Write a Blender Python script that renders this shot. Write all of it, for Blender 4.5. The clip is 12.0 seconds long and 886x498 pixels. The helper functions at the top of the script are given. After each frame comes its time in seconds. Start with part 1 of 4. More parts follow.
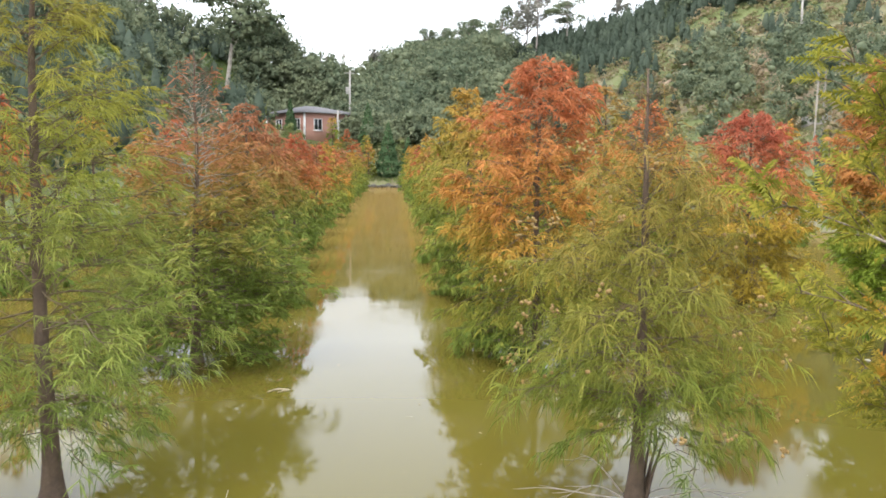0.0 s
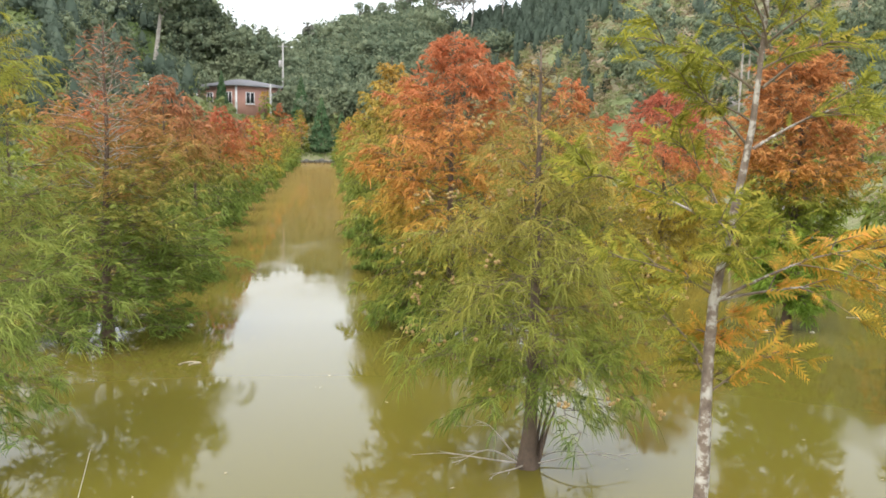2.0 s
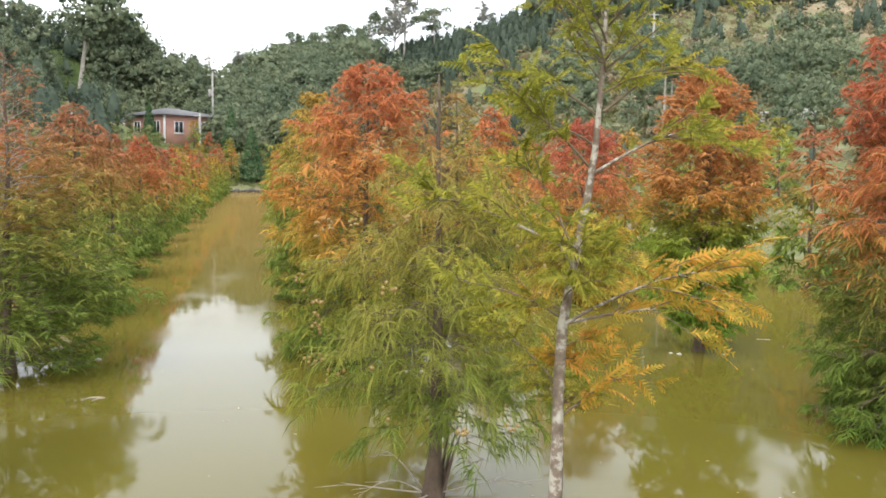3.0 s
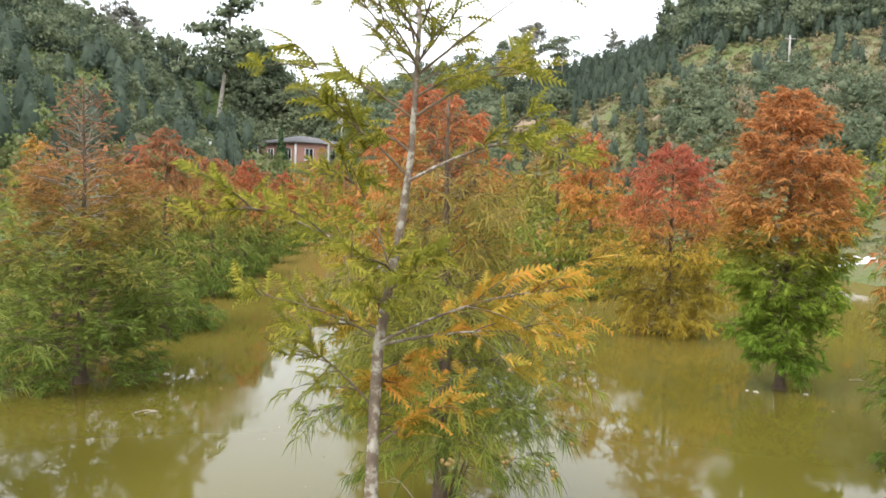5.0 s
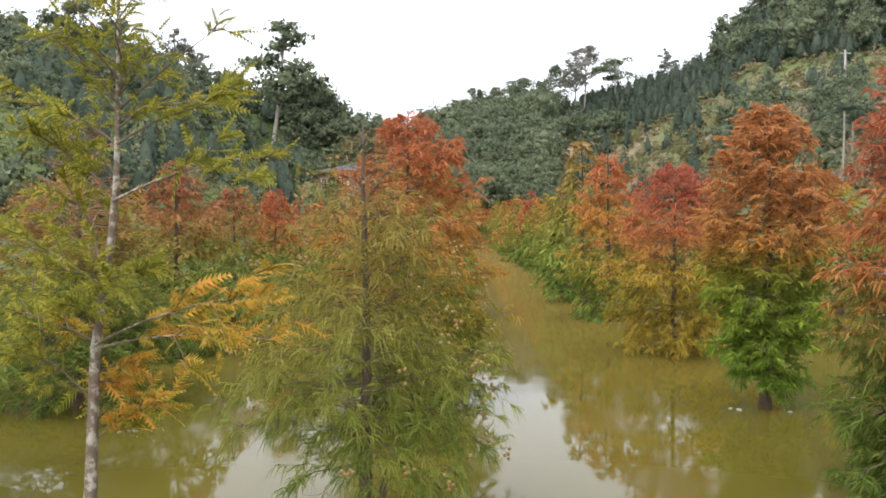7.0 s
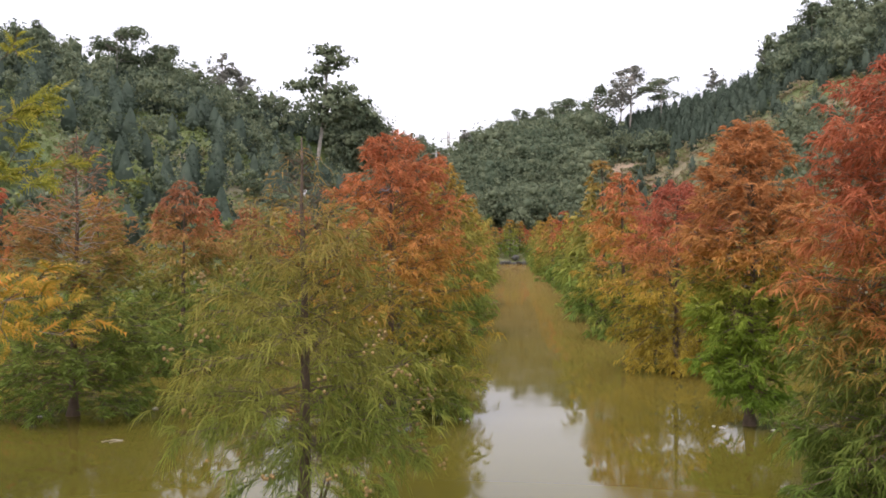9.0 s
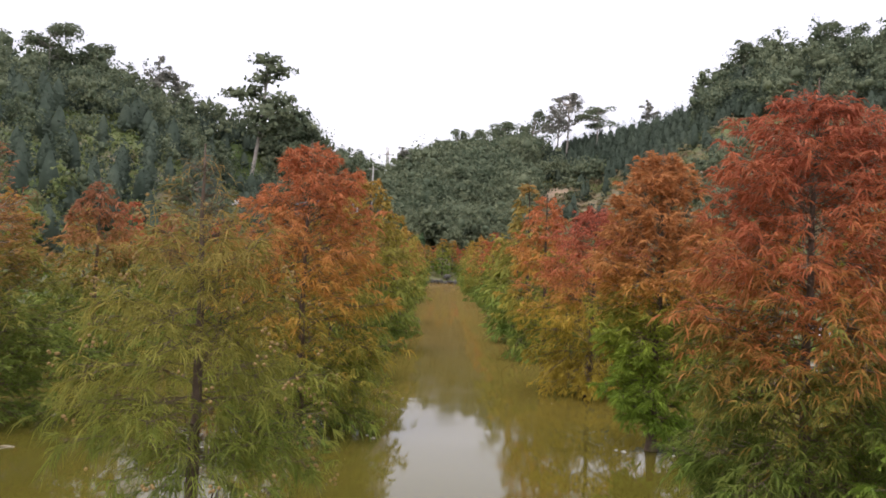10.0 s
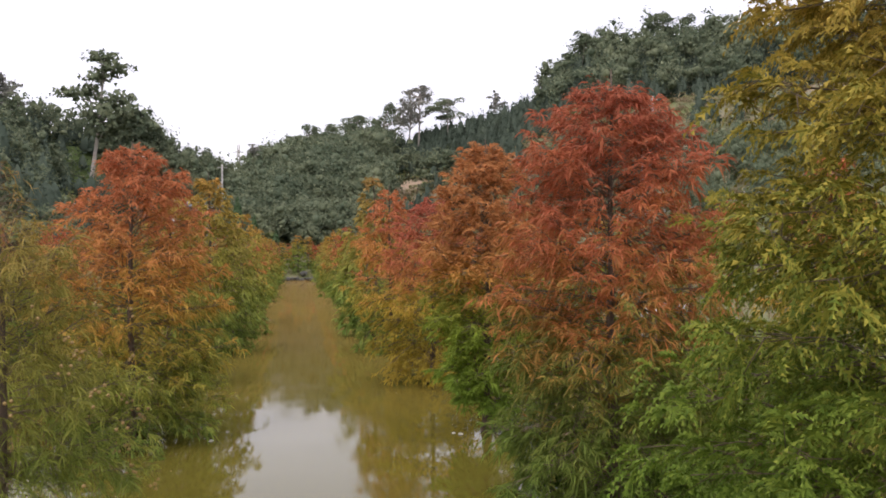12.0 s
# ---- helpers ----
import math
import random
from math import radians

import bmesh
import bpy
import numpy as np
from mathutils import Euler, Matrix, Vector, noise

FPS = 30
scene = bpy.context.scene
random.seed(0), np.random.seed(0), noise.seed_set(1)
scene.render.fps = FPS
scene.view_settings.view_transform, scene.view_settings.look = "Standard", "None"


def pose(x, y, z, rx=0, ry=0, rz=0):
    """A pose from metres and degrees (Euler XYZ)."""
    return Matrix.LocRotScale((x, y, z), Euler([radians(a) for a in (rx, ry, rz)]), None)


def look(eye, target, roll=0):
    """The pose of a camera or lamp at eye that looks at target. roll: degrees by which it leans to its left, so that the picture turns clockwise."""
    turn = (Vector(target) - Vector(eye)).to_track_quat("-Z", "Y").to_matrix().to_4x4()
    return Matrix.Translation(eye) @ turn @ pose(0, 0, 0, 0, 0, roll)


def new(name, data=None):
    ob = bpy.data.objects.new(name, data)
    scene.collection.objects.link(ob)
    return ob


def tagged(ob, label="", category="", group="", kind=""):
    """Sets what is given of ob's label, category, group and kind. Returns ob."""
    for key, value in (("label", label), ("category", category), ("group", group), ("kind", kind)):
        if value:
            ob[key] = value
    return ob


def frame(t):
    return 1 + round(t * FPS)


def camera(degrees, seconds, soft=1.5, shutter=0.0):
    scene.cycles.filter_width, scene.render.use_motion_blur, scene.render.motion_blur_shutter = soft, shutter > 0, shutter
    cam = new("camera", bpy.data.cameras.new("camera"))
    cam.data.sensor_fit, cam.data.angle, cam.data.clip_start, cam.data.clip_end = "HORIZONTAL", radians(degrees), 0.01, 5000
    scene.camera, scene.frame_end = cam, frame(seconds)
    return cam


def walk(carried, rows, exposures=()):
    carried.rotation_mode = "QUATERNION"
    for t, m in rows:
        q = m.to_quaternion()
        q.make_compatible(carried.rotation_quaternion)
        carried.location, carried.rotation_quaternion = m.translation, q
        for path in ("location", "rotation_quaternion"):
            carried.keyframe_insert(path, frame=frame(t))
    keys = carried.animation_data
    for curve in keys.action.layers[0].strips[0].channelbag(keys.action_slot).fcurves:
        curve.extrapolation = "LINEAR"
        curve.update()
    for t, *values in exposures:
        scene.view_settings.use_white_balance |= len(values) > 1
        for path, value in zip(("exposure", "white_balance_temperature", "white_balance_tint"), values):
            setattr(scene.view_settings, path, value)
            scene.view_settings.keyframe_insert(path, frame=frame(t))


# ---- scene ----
# ---- camera ----
cam = camera(53.1, 12.0, soft=1.7)
PATH = [
    (0, (-1.795, -7.067, 2.792), (-1.74, -5.077, 2.6), 0.4),
    (0.5, (-1.797, -7.057, 2.789), (-1.665, -5.073, 2.577), 0.4),
    (1, (-1.752, -7.14, 2.784), (-1.632, -5.155, 2.569), 0.2),
    (1.5, (-1.659, -7.195, 2.784), (-1.574, -5.211, 2.549), 0.2),
    (2, (-1.49, -7.25, 2.778), (-1.292, -5.275, 2.535), 1.0),
    (2.5, (-1.372, -7.259, 2.778), (-1.068, -5.295, 2.555), 0.8),
    (2.7, (-1.314, -7.256, 2.774), (-0.961, -5.298, 2.57), 0.6),
    (4.3, (-0.545, -7.221, 2.741), (-0.396, -5.231, 2.614), 1.9),
    (4.5, (-0.448, -7.213, 2.724), (-0.329, -5.22, 2.594), 1.4),
    (5, (-0.203, -7.161, 2.728), (-0.149, -5.165, 2.608), 1.3),
    (5.5, (0.09, -7.272, 2.734), (0.105, -5.275, 2.624), 0.0),
    (6, (0.393, -7.373, 2.735), (0.349, -5.375, 2.647), 0.2),
    (6.5, (0.691, -7.356, 2.711), (0.638, -5.358, 2.632), 0.6),
    (7, (0.985, -7.438, 2.708), (0.901, -5.441, 2.644), 0.1),
    (7.2, (1.09, -7.47, 2.71), (1.003, -5.473, 2.641), 0.2),
    (9, (1.967, -7.562, 2.649), (1.773, -5.571, 2.632), 0.1),
    (9.5, (2.156, -7.576, 2.675), (2.077, -5.578, 2.687), 2.3),
    (10, (2.263, -7.572, 2.648), (2.214, -5.572, 2.674), 2.7),
    (10.5, (2.399, -7.648, 2.639), (2.342, -5.65, 2.593), 2.0),
    (11, (2.599, -7.752, 2.649), (2.689, -5.756, 2.563), 2.7),
    (11.5, (2.723, -7.812, 2.644), (3.054, -5.84, 2.631), 1.1),
    (12, (2.67, -7.778, 2.653), (2.937, -5.796, 2.671), -0.2),
]
walk(cam, [(t, look(eye, target, roll)) for t, eye, target, roll in PATH],
     exposures=[(0, 0.18, 6400, 12), (2.5, 0.13, 6450, 10), (4.5, 0.04, 6500, 10), (5.5, -0.06, 6500, 10), (6.0, -0.2, 6500, 9), (6.5, -0.22, 6500, 10), (7.0, -0.2, 6480, 13),
                (9.0, -0.46, 6480, 21), (10.0, -0.64, 6480, 21), (10.5, -0.6, 6500, 23), (11.0, -0.22, 6700, 24), (11.5, -0.37, 6600, 24), (12.0, -0.62, 6500, 22)])

# ---- world and light: bright overcast ----
world = bpy.data.worlds.new("overcast_sky")
scene.world = world
world.use_nodes = True
wn, wl = world.node_tree.nodes, world.node_tree.links
wn.clear()
SUN_UP, SUN_ROUND = 52.0, 215.0
sky = wn.new("ShaderNodeTexSky")
sky.sky_type, sky.sun_disc = "NISHITA", False
sky.sun_elevation, sky.sun_rotation = radians(SUN_UP), radians(SUN_ROUND)
sky.air_density, sky.dust_density, sky.ozone_density = 1.0, 4.0, 1.0
sky_bg, cloud_bg = wn.new("ShaderNodeBackground"), wn.new("ShaderNodeBackground")
sky_bg.inputs["Strength"].default_value = 0.10
cloud_bg.inputs["Color"].default_value = (0.96, 0.97, 1.0, 1)
cloud_bg.inputs["Strength"].default_value = 1.7
both, wout = wn.new("ShaderNodeAddShader"), wn.new("ShaderNodeOutputWorld")
wl.new(sky.outputs[0], sky_bg.inputs["Color"])
wl.new(sky_bg.outputs[0], both.inputs[0])
wl.new(cloud_bg.outputs[0], both.inputs[1])
wl.new(both.outputs[0], wout.inputs["Surface"])

sun = new("sun", bpy.data.lights.new("sun", "SUN"))
sun.data.energy, sun.data.angle, sun.data.color = 1.6, radians(25), (1.0, 0.96, 0.9)
sun.matrix_world = look((0, 0, 60), (60 * math.sin(radians(35)), 60 * math.cos(radians(35)), 60 - 85 * math.tan(radians(SUN_UP)) * 0.72))

# ---- materials ----


def nodes_of(name):
    m = bpy.data.materials.new(name)
    m.use_nodes = True
    nt = m.node_tree
    return m, nt.nodes, nt.links, nt.nodes["Principled BSDF"]


def noise_node(n, l, scale, detail=4, rough=0.6, source=None, kind="Object"):
    tex = n.new("ShaderNodeTexNoise")
    tex.inputs["Scale"].default_value, tex.inputs["Detail"].default_value = scale, detail
    tex.inputs["Roughness"].default_value = rough
    if source is None:
        source = n.new("ShaderNodeTexCoord").outputs[kind]
    l.new(source, tex.inputs["Vector"])
    return tex.outputs["Fac"]


def ramp_node(n, l, fac, stops):
    r = n.new("ShaderNodeValToRGB")
    el = r.color_ramp.elements
    while len(el) < len(stops):
        el.new(0.5)
    for e, (p, c) in zip(el, stops):
        e.position, e.color = p, (*c, 1)
    l.new(fac, r.inputs["Fac"])
    return r.outputs["Color"]


def math_node(n, l, op, a, b):
    m = n.new("ShaderNodeMath")
    m.operation = op
    for k, v in enumerate((a, b)):
        if isinstance(v, (int, float)):
            m.inputs[k].default_value = v
        else:
            l.new(v, m.inputs[k])
    return m.outputs[0]


def bump_node(n, l, bs, height, strength, distance=0.02):
    b = n.new("ShaderNodeBump")
    b.inputs["Strength"].default_value, b.inputs["Distance"].default_value = strength, distance
    l.new(height, b.inputs["Height"])
    l.new(b.outputs[0], bs.inputs["Normal"])


def surface(name, stops, scale, rough=0.8, metal=0.0, bump=0.3, fine=6.0, kind="Object", distance=0.01):
    """A plain material: two noises, coarse and fine, run through a colour ramp, with relief."""
    m, n, l, bs = nodes_of(name)
    a, b = noise_node(n, l, scale, 5, kind=kind), noise_node(n, l, scale * fine, 3, kind=kind)
    f = math_node(n, l, "ADD", math_node(n, l, "MULTIPLY", a, 0.65), math_node(n, l, "MULTIPLY", b, 0.35))
    l.new(ramp_node(n, l, f, stops), bs.inputs["Base Color"])
    bs.inputs["Roughness"].default_value, bs.inputs["Metallic"].default_value = rough, metal
    if bump:
        bump_node(n, l, bs, b, bump, distance)
    return m


def leafy(name, stops, height=4.2, patch=1.6, spread=0.22, jitter=0.12, through_light=0.41):
    """Feathery foliage: the leaves turn colour from the foot of the tree to its top, in uneven patches."""
    m, n, l, bs = nodes_of(name)
    tc = n.new("ShaderNodeTexCoord")
    sep = n.new("ShaderNodeSeparateXYZ")
    l.new(tc.outputs["Object"], sep.inputs[0])
    up = math_node(n, l, "DIVIDE", sep.outputs["Z"], height)
    big = noise_node(n, l, patch, 3, source=tc.outputs["Object"])
    tuft = noise_node(n, l, 4.5, 2, source=tc.outputs["Object"])
    geo, info = n.new("ShaderNodeNewGeometry"), n.new("ShaderNodeObjectInfo")
    up = math_node(n, l, "ADD", up, math_node(n, l, "MULTIPLY", math_node(n, l, "SUBTRACT", tuft, 0.5), spread * 1.6))
    f = math_node(n, l, "ADD", up, math_node(n, l, "MULTIPLY", math_node(n, l, "SUBTRACT", big, 0.5), spread * 2.2))
    f = math_node(n, l, "ADD", f, math_node(n, l, "MULTIPLY", math_node(n, l, "SUBTRACT", geo.outputs["Random Per Island"], 0.5), jitter))
    f = math_node(n, l, "ADD", f, math_node(n, l, "MULTIPLY", math_node(n, l, "SUBTRACT", info.outputs["Random"], 0.5), 0.12))
    col = ramp_node(n, l, f, stops)
    hsv = n.new("ShaderNodeHueSaturation")
    l.new(col, hsv.inputs["Color"])
    hsv.inputs["Saturation"].default_value = 0.99
    l.new(math_node(n, l, "ADD", math_node(n, l, "MULTIPLY", geo.outputs["Random Per Island"], 0.75), 0.65), hsv.inputs["Value"])
    l.new(hsv.outputs[0], bs.inputs["Base Color"])
    bs.inputs["Roughness"].default_value = 0.65
    bs.inputs["Specular IOR Level"].default_value = 0.12
    tr, mix = n.new("ShaderNodeBsdfTranslucent"), n.new("ShaderNodeMixShader")
    l.new(hsv.outputs[0], tr.inputs["Color"])
    mix.inputs[0].default_value = through_light
    l.new(bs.outputs[0], mix.inputs[1])
    l.new(tr.outputs[0], mix.inputs[2])
    l.new(mix.outputs[0], n["Material Output"].inputs["Surface"])
    return m


G_MID, G_YEL = (0.155, 0.23, 0.045), (0.295, 0.295, 0.05)
OLIVE, GOLD, AMBER = (0.30, 0.262, 0.06), (0.49, 0.36, 0.05), (0.50, 0.255, 0.055)
ORANGE = (0.51, 0.24, 0.075)
LEAF = {
    "olive": leafy("foliage_olive", [(0.0, (0.15, 0.235, 0.045)), (0.3, (0.23, 0.265, 0.05)), (0.6, (0.285, 0.25, 0.055)), (0.82, (0.33, 0.23, 0.07)), (1.0, (0.36, 0.20, 0.07))]),
    "green": leafy("foliage_green", [(0.0, G_MID), (0.4, (0.27, 0.31, 0.075)), (0.75, G_YEL), (1.0, OLIVE)]),
    "blush": leafy("foliage_blush", [(0.0, G_MID), (0.32, (0.20, 0.255, 0.055)), (0.48, (0.29, 0.265, 0.06)), (0.62, (0.37, 0.22, 0.075)), (0.82, (0.39, 0.175, 0.085)), (1.0, (0.33, 0.16, 0.09))], spread=0.24),
    "flame": leafy("foliage_flame", [(0.0, G_MID), (0.22, G_YEL), (0.38, (0.43, 0.30, 0.055)), (0.5, AMBER), (0.64, ORANGE), (0.8, (0.50, 0.19, 0.075)), (1.0, (0.48, 0.175, 0.08))]),
    "amber": leafy("foliage_amber", [(0.0, G_MID), (0.35, (0.25, 0.265, 0.05)), (0.6, (0.33, 0.285, 0.06)), (0.85, (0.40, 0.27, 0.06)), (1.0, (0.44, 0.24, 0.06))]),
    "crimson": leafy("foliage_crimson", [(0.0, (0.13, 0.21, 0.035)), (0.34, (0.17, 0.205, 0.042)), (0.47, (0.33, 0.205, 0.048)), (0.57, (0.45, 0.19, 0.058)), (0.72, (0.455, 0.155, 0.064)), (1.0, (0.42, 0.132, 0.07))], spread=0.3, jitter=0.17),
    "two_tone": leafy("foliage_two_tone", [(0.0, (0.175, 0.29, 0.04)), (0.36, (0.26, 0.34, 0.045)), (0.46, G_YEL), (0.52, AMBER), (0.62, (0.49, 0.235, 0.08)), (1.0, (0.48, 0.215, 0.08))], spread=0.06, jitter=0.1),
    "ruby": leafy("foliage_ruby", [(0.0, GOLD), (0.25, (0.33, 0.27, 0.04)), (0.42, GOLD), (0.52, ORANGE), (0.66, (0.49, 0.165, 0.075)), (0.85, (0.45, 0.14, 0.08)), (1.0, (0.43, 0.135, 0.08))], spread=0.12),
    "wall": leafy("foliage_near_green", [(0.0, (0.115, 0.22, 0.022)), (0.3, (0.13, 0.215, 0.025)), (0.47, (0.15, 0.195, 0.026)), (0.62, (0.30, 0.25, 0.038)), (0.9, (0.42, 0.27, 0.055))], height=5.6, spread=0.1, jitter=0.16, through_light=0.3),
    "moss": leafy("foliage_moss", [(0.0, G_MID), (0.45, (0.19, 0.27, 0.055)), (0.7, G_YEL), (0.85, (0.36, 0.29, 0.06)), (1.0, AMBER)], spread=0.16),
}
BARK = surface("bark_cypress", [(0.25, (0.05, 0.036, 0.026)), (0.55, (0.12, 0.085, 0.06)), (0.8, (0.2, 0.16, 0.125))], 7, 0.9, bump=0.7, fine=5)
BARK_PALE = surface("bark_young_patchy", [(0.34, (0.095, 0.07, 0.05)), (0.5, (0.18, 0.14, 0.105)), (0.55, (0.36, 0.335, 0.285)), (0.76, (0.52, 0.50, 0.45))], 16, 0.85, bump=0.5, fine=3)
TWIG = surface("twig_brown", [(0.3, (0.085, 0.062, 0.038)), (0.7, (0.20, 0.155, 0.10))], 12, 0.85, bump=0)
TWIG_PALE = surface("twig_bare_grey", [(0.3, (0.28, 0.24, 0.19)), (0.7, (0.46, 0.42, 0.36))], 12, 0.85, bump=0)
CONE = surface("cone_tan", [(0.3, (0.22, 0.14, 0.05)), (0.7, (0.36, 0.25, 0.09))], 30, 0.8, bump=0.5)


def water_material():
    """Silty water: a dull olive body under a mirror that dust and ripples keep from turning full at low angles."""
    m, n, l, bs = nodes_of("murky_pond_water")
    f = noise_node(n, l, 0.07, 5, 0.55)
    tc = n.new("ShaderNodeTexCoord")
    sep = n.new("ShaderNodeSeparateXYZ")
    l.new(tc.outputs["Object"], sep.inputs[0])
    # body colour runs from olive to brown along Y, mottled by noise
    olive_to_brown = math_node(n, l, "ADD", math_node(n, l, "MULTIPLY", f, 0.5), math_node(n, l, "MULTIPLY", sep.outputs["Y"], 0.012))
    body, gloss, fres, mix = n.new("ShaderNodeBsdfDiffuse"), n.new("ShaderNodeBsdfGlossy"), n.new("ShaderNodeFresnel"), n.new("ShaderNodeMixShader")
    l.new(ramp_node(n, l, olive_to_brown, [(0.1, (0.105, 0.096, 0.016)), (0.3, (0.123, 0.105, 0.018)), (0.55, (0.172, 0.121, 0.031)), (0.8, (0.205, 0.138, 0.043))]), body.inputs["Color"])
    # a drifting film of dust dulls the mirror in streaks
    stretch = n.new("ShaderNodeMapping")
    stretch.inputs["Scale"].default_value = (0.9, 0.35, 1.0)
    stretch.inputs["Rotation"].default_value = (0, 0, 0.5)
    l.new(tc.outputs["Object"], stretch.inputs["Vector"])
    film = noise_node(n, l, 0.9, 5, 0.65, source=stretch.outputs[0])
    dull = math_node(n, l, "MAXIMUM", math_node(n, l, "SUBTRACT", film, 0.47), 0.0)
    l.new(math_node(n, l, "ADD", 0.035, math_node(n, l, "MULTIPLY", dull, 0.5)), gloss.inputs["Roughness"])
    gloss.inputs["Color"].default_value = (1, 1, 1, 1)
    fres.inputs["IOR"].default_value = 1.31
    l.new(math_node(n, l, "MINIMUM", math_node(n, l, "MULTIPLY", fres.outputs[0], 0.95), 0.28), mix.inputs[0])
    swirl = noise_node(n, l, 0.7, 2, 0.5, source=tc.outputs["Object"])
    small = noise_node(n, l, 6.0, 2, 0.5, source=tc.outputs["Object"])
    b = bump_node(n, l, bs, math_node(n, l, "ADD", swirl, math_node(n, l, "MULTIPLY", small, 0.06)), 0.05, 0.05)
    l.new(bs.inputs["Normal"].links[0].from_socket, gloss.inputs["Normal"])
    l.new(body.outputs[0], mix.inputs[1])
    l.new(gloss.outputs[0], mix.inputs[2])
    l.new(mix.outputs[0], n["Material Output"].inputs["Surface"])
    return m


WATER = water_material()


# clearings of bare earth and dry grass on the eastern slope: place and reach
BARE = ((15.9, 168.0, 5.0), (20.5, 171.0, 3.5), (33.0, 115.5, 2.2))


def ground_material():
    m, n, l, bs = nodes_of("hillside_ground")
    a = noise_node(n, l, 0.035, 5, 0.6)
    b = noise_node(n, l, 0.6, 5, 0.7)
    f = math_node(n, l, "ADD", math_node(n, l, "MULTIPLY", a, 0.72), math_node(n, l, "MULTIPLY", b, 0.28))
    tc, sep = n.new("ShaderNodeTexCoord"), n.new("ShaderNodeSeparateXYZ")
    l.new(tc.outputs["Object"], sep.inputs[0])
    f = math_node(n, l, "ADD", f, math_node(n, l, "MULTIPLY", math_node(n, l, "MINIMUM", sep.outputs["X"], 0.0), 0.0022))
    for x, y, reach in BARE:
        away = n.new("ShaderNodeVectorMath")
        away.operation = "DISTANCE"
        flat = n.new("ShaderNodeCombineXYZ")
        l.new(sep.outputs["X"], flat.inputs[0])
        l.new(sep.outputs["Y"], flat.inputs[1])
        l.new(flat.outputs[0], away.inputs[0])
        away.inputs[1].default_value = (x, y, 0)
        near = math_node(n, l, "SUBTRACT", math_node(n, l, "ADD", 1.15, math_node(n, l, "MULTIPLY", b, 0.5)), math_node(n, l, "DIVIDE", away.outputs["Value"], reach))
        f = math_node(n, l, "ADD", f, math_node(n, l, "MULTIPLY", math_node(n, l, "MINIMUM", math_node(n, l, "MAXIMUM", near, 0.0), 0.4), 0.5))
    l.new(ramp_node(n, l, f, [(0.36, (0.10, 0.145, 0.04)), (0.46, (0.125, 0.155, 0.048)), (0.54, (0.18, 0.17, 0.09)), (0.58, (0.27, 0.215, 0.13)), (0.7, (0.35, 0.265, 0.175))]), bs.inputs["Base Color"])
    bs.inputs["Roughness"].default_value = 0.95
    bump_node(n, l, bs, b, 0.8, 0.5)
    return m


GROUND = ground_material()


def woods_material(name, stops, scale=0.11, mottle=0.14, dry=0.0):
    m, n, l, bs = nodes_of(name)
    geo = n.new("ShaderNodeNewGeometry")
    a = noise_node(n, l, scale, 3, 0.7)
    f = math_node(n, l, "ADD", a, math_node(n, l, "MULTIPLY", math_node(n, l, "SUBTRACT", geo.outputs["Random Per Island"], 0.5), mottle))
    f = math_node(n, l, "ADD", f, math_node(n, l, "MULTIPLY", math_node(n, l, "SUBTRACT", noise_node(n, l, 1.6, 4, 0.75), 0.5), 0.55))
    if dry:
        # greener on the western slope, drier on the eastern
        tc, sep = n.new("ShaderNodeTexCoord"), n.new("ShaderNodeSeparateXYZ")
        l.new(tc.outputs["Object"], sep.inputs[0])
        f = math_node(n, l, "ADD", f, math_node(n, l, "MULTIPLY", math_node(n, l, "MINIMUM", sep.outputs["X"], 30.0), dry))
    l.new(ramp_node(n, l, f, stops), bs.inputs["Base Color"])
    bs.inputs["Roughness"].default_value, bs.inputs["Specular IOR Level"].default_value = 0.8, 0.1
    tr, mix = n.new("ShaderNodeBsdfTranslucent"), n.new("ShaderNodeMixShader")
    l.new(bs.inputs["Base Color"].links[0].from_socket, tr.inputs["Color"])
    mix.inputs[0].default_value = 0.4
    l.new(bs.outputs[0], mix.inputs[1])
    l.new(tr.outputs[0], mix.inputs[2])
    l.new(mix.outputs[0], n["Material Output"].inputs["Surface"])
    return m


# leaf colours lifted and greyed to stand in for haze over the hills
WOODS_HAZED = woods_material("broadleaf_woods_hazed", [(0.3, (0.12, 0.16, 0.10)), (0.48, (0.18, 0.22, 0.135)), (0.7, (0.26, 0.295, 0.175))], mottle=0.26)
SPIRES = woods_material("conifer_needles", [(0.3, (0.075, 0.105, 0.075)), (0.6, (0.11, 0.145, 0.105)), (0.8, (0.145, 0.18, 0.12))])
SCRUB = woods_material("hillside_scrub", [(0.25, (0.19, 0.255, 0.095)), (0.48, (0.25, 0.29, 0.12)), (0.58, (0.29, 0.26, 0.14)), (0.75, (0.37, 0.29, 0.19))], 0.3, dry=0.003)
GARDEN_FIR = woods_material("garden_conifer", [(0.3, (0.075, 0.14, 0.065)), (0.7, (0.13, 0.215, 0.095))], 0.5)
PALE_WOOD = surface("pale_trunk_bark", [(0.3, (0.22, 0.20, 0.17)), (0.7, (0.45, 0.42, 0.37))], 1.5, 0.9, bump=0.3)
PALE_LEAF = woods_material("pale_bare_canopy", [(0.3, (0.22, 0.225, 0.19)), (0.7, (0.36, 0.36, 0.30))], 0.3)


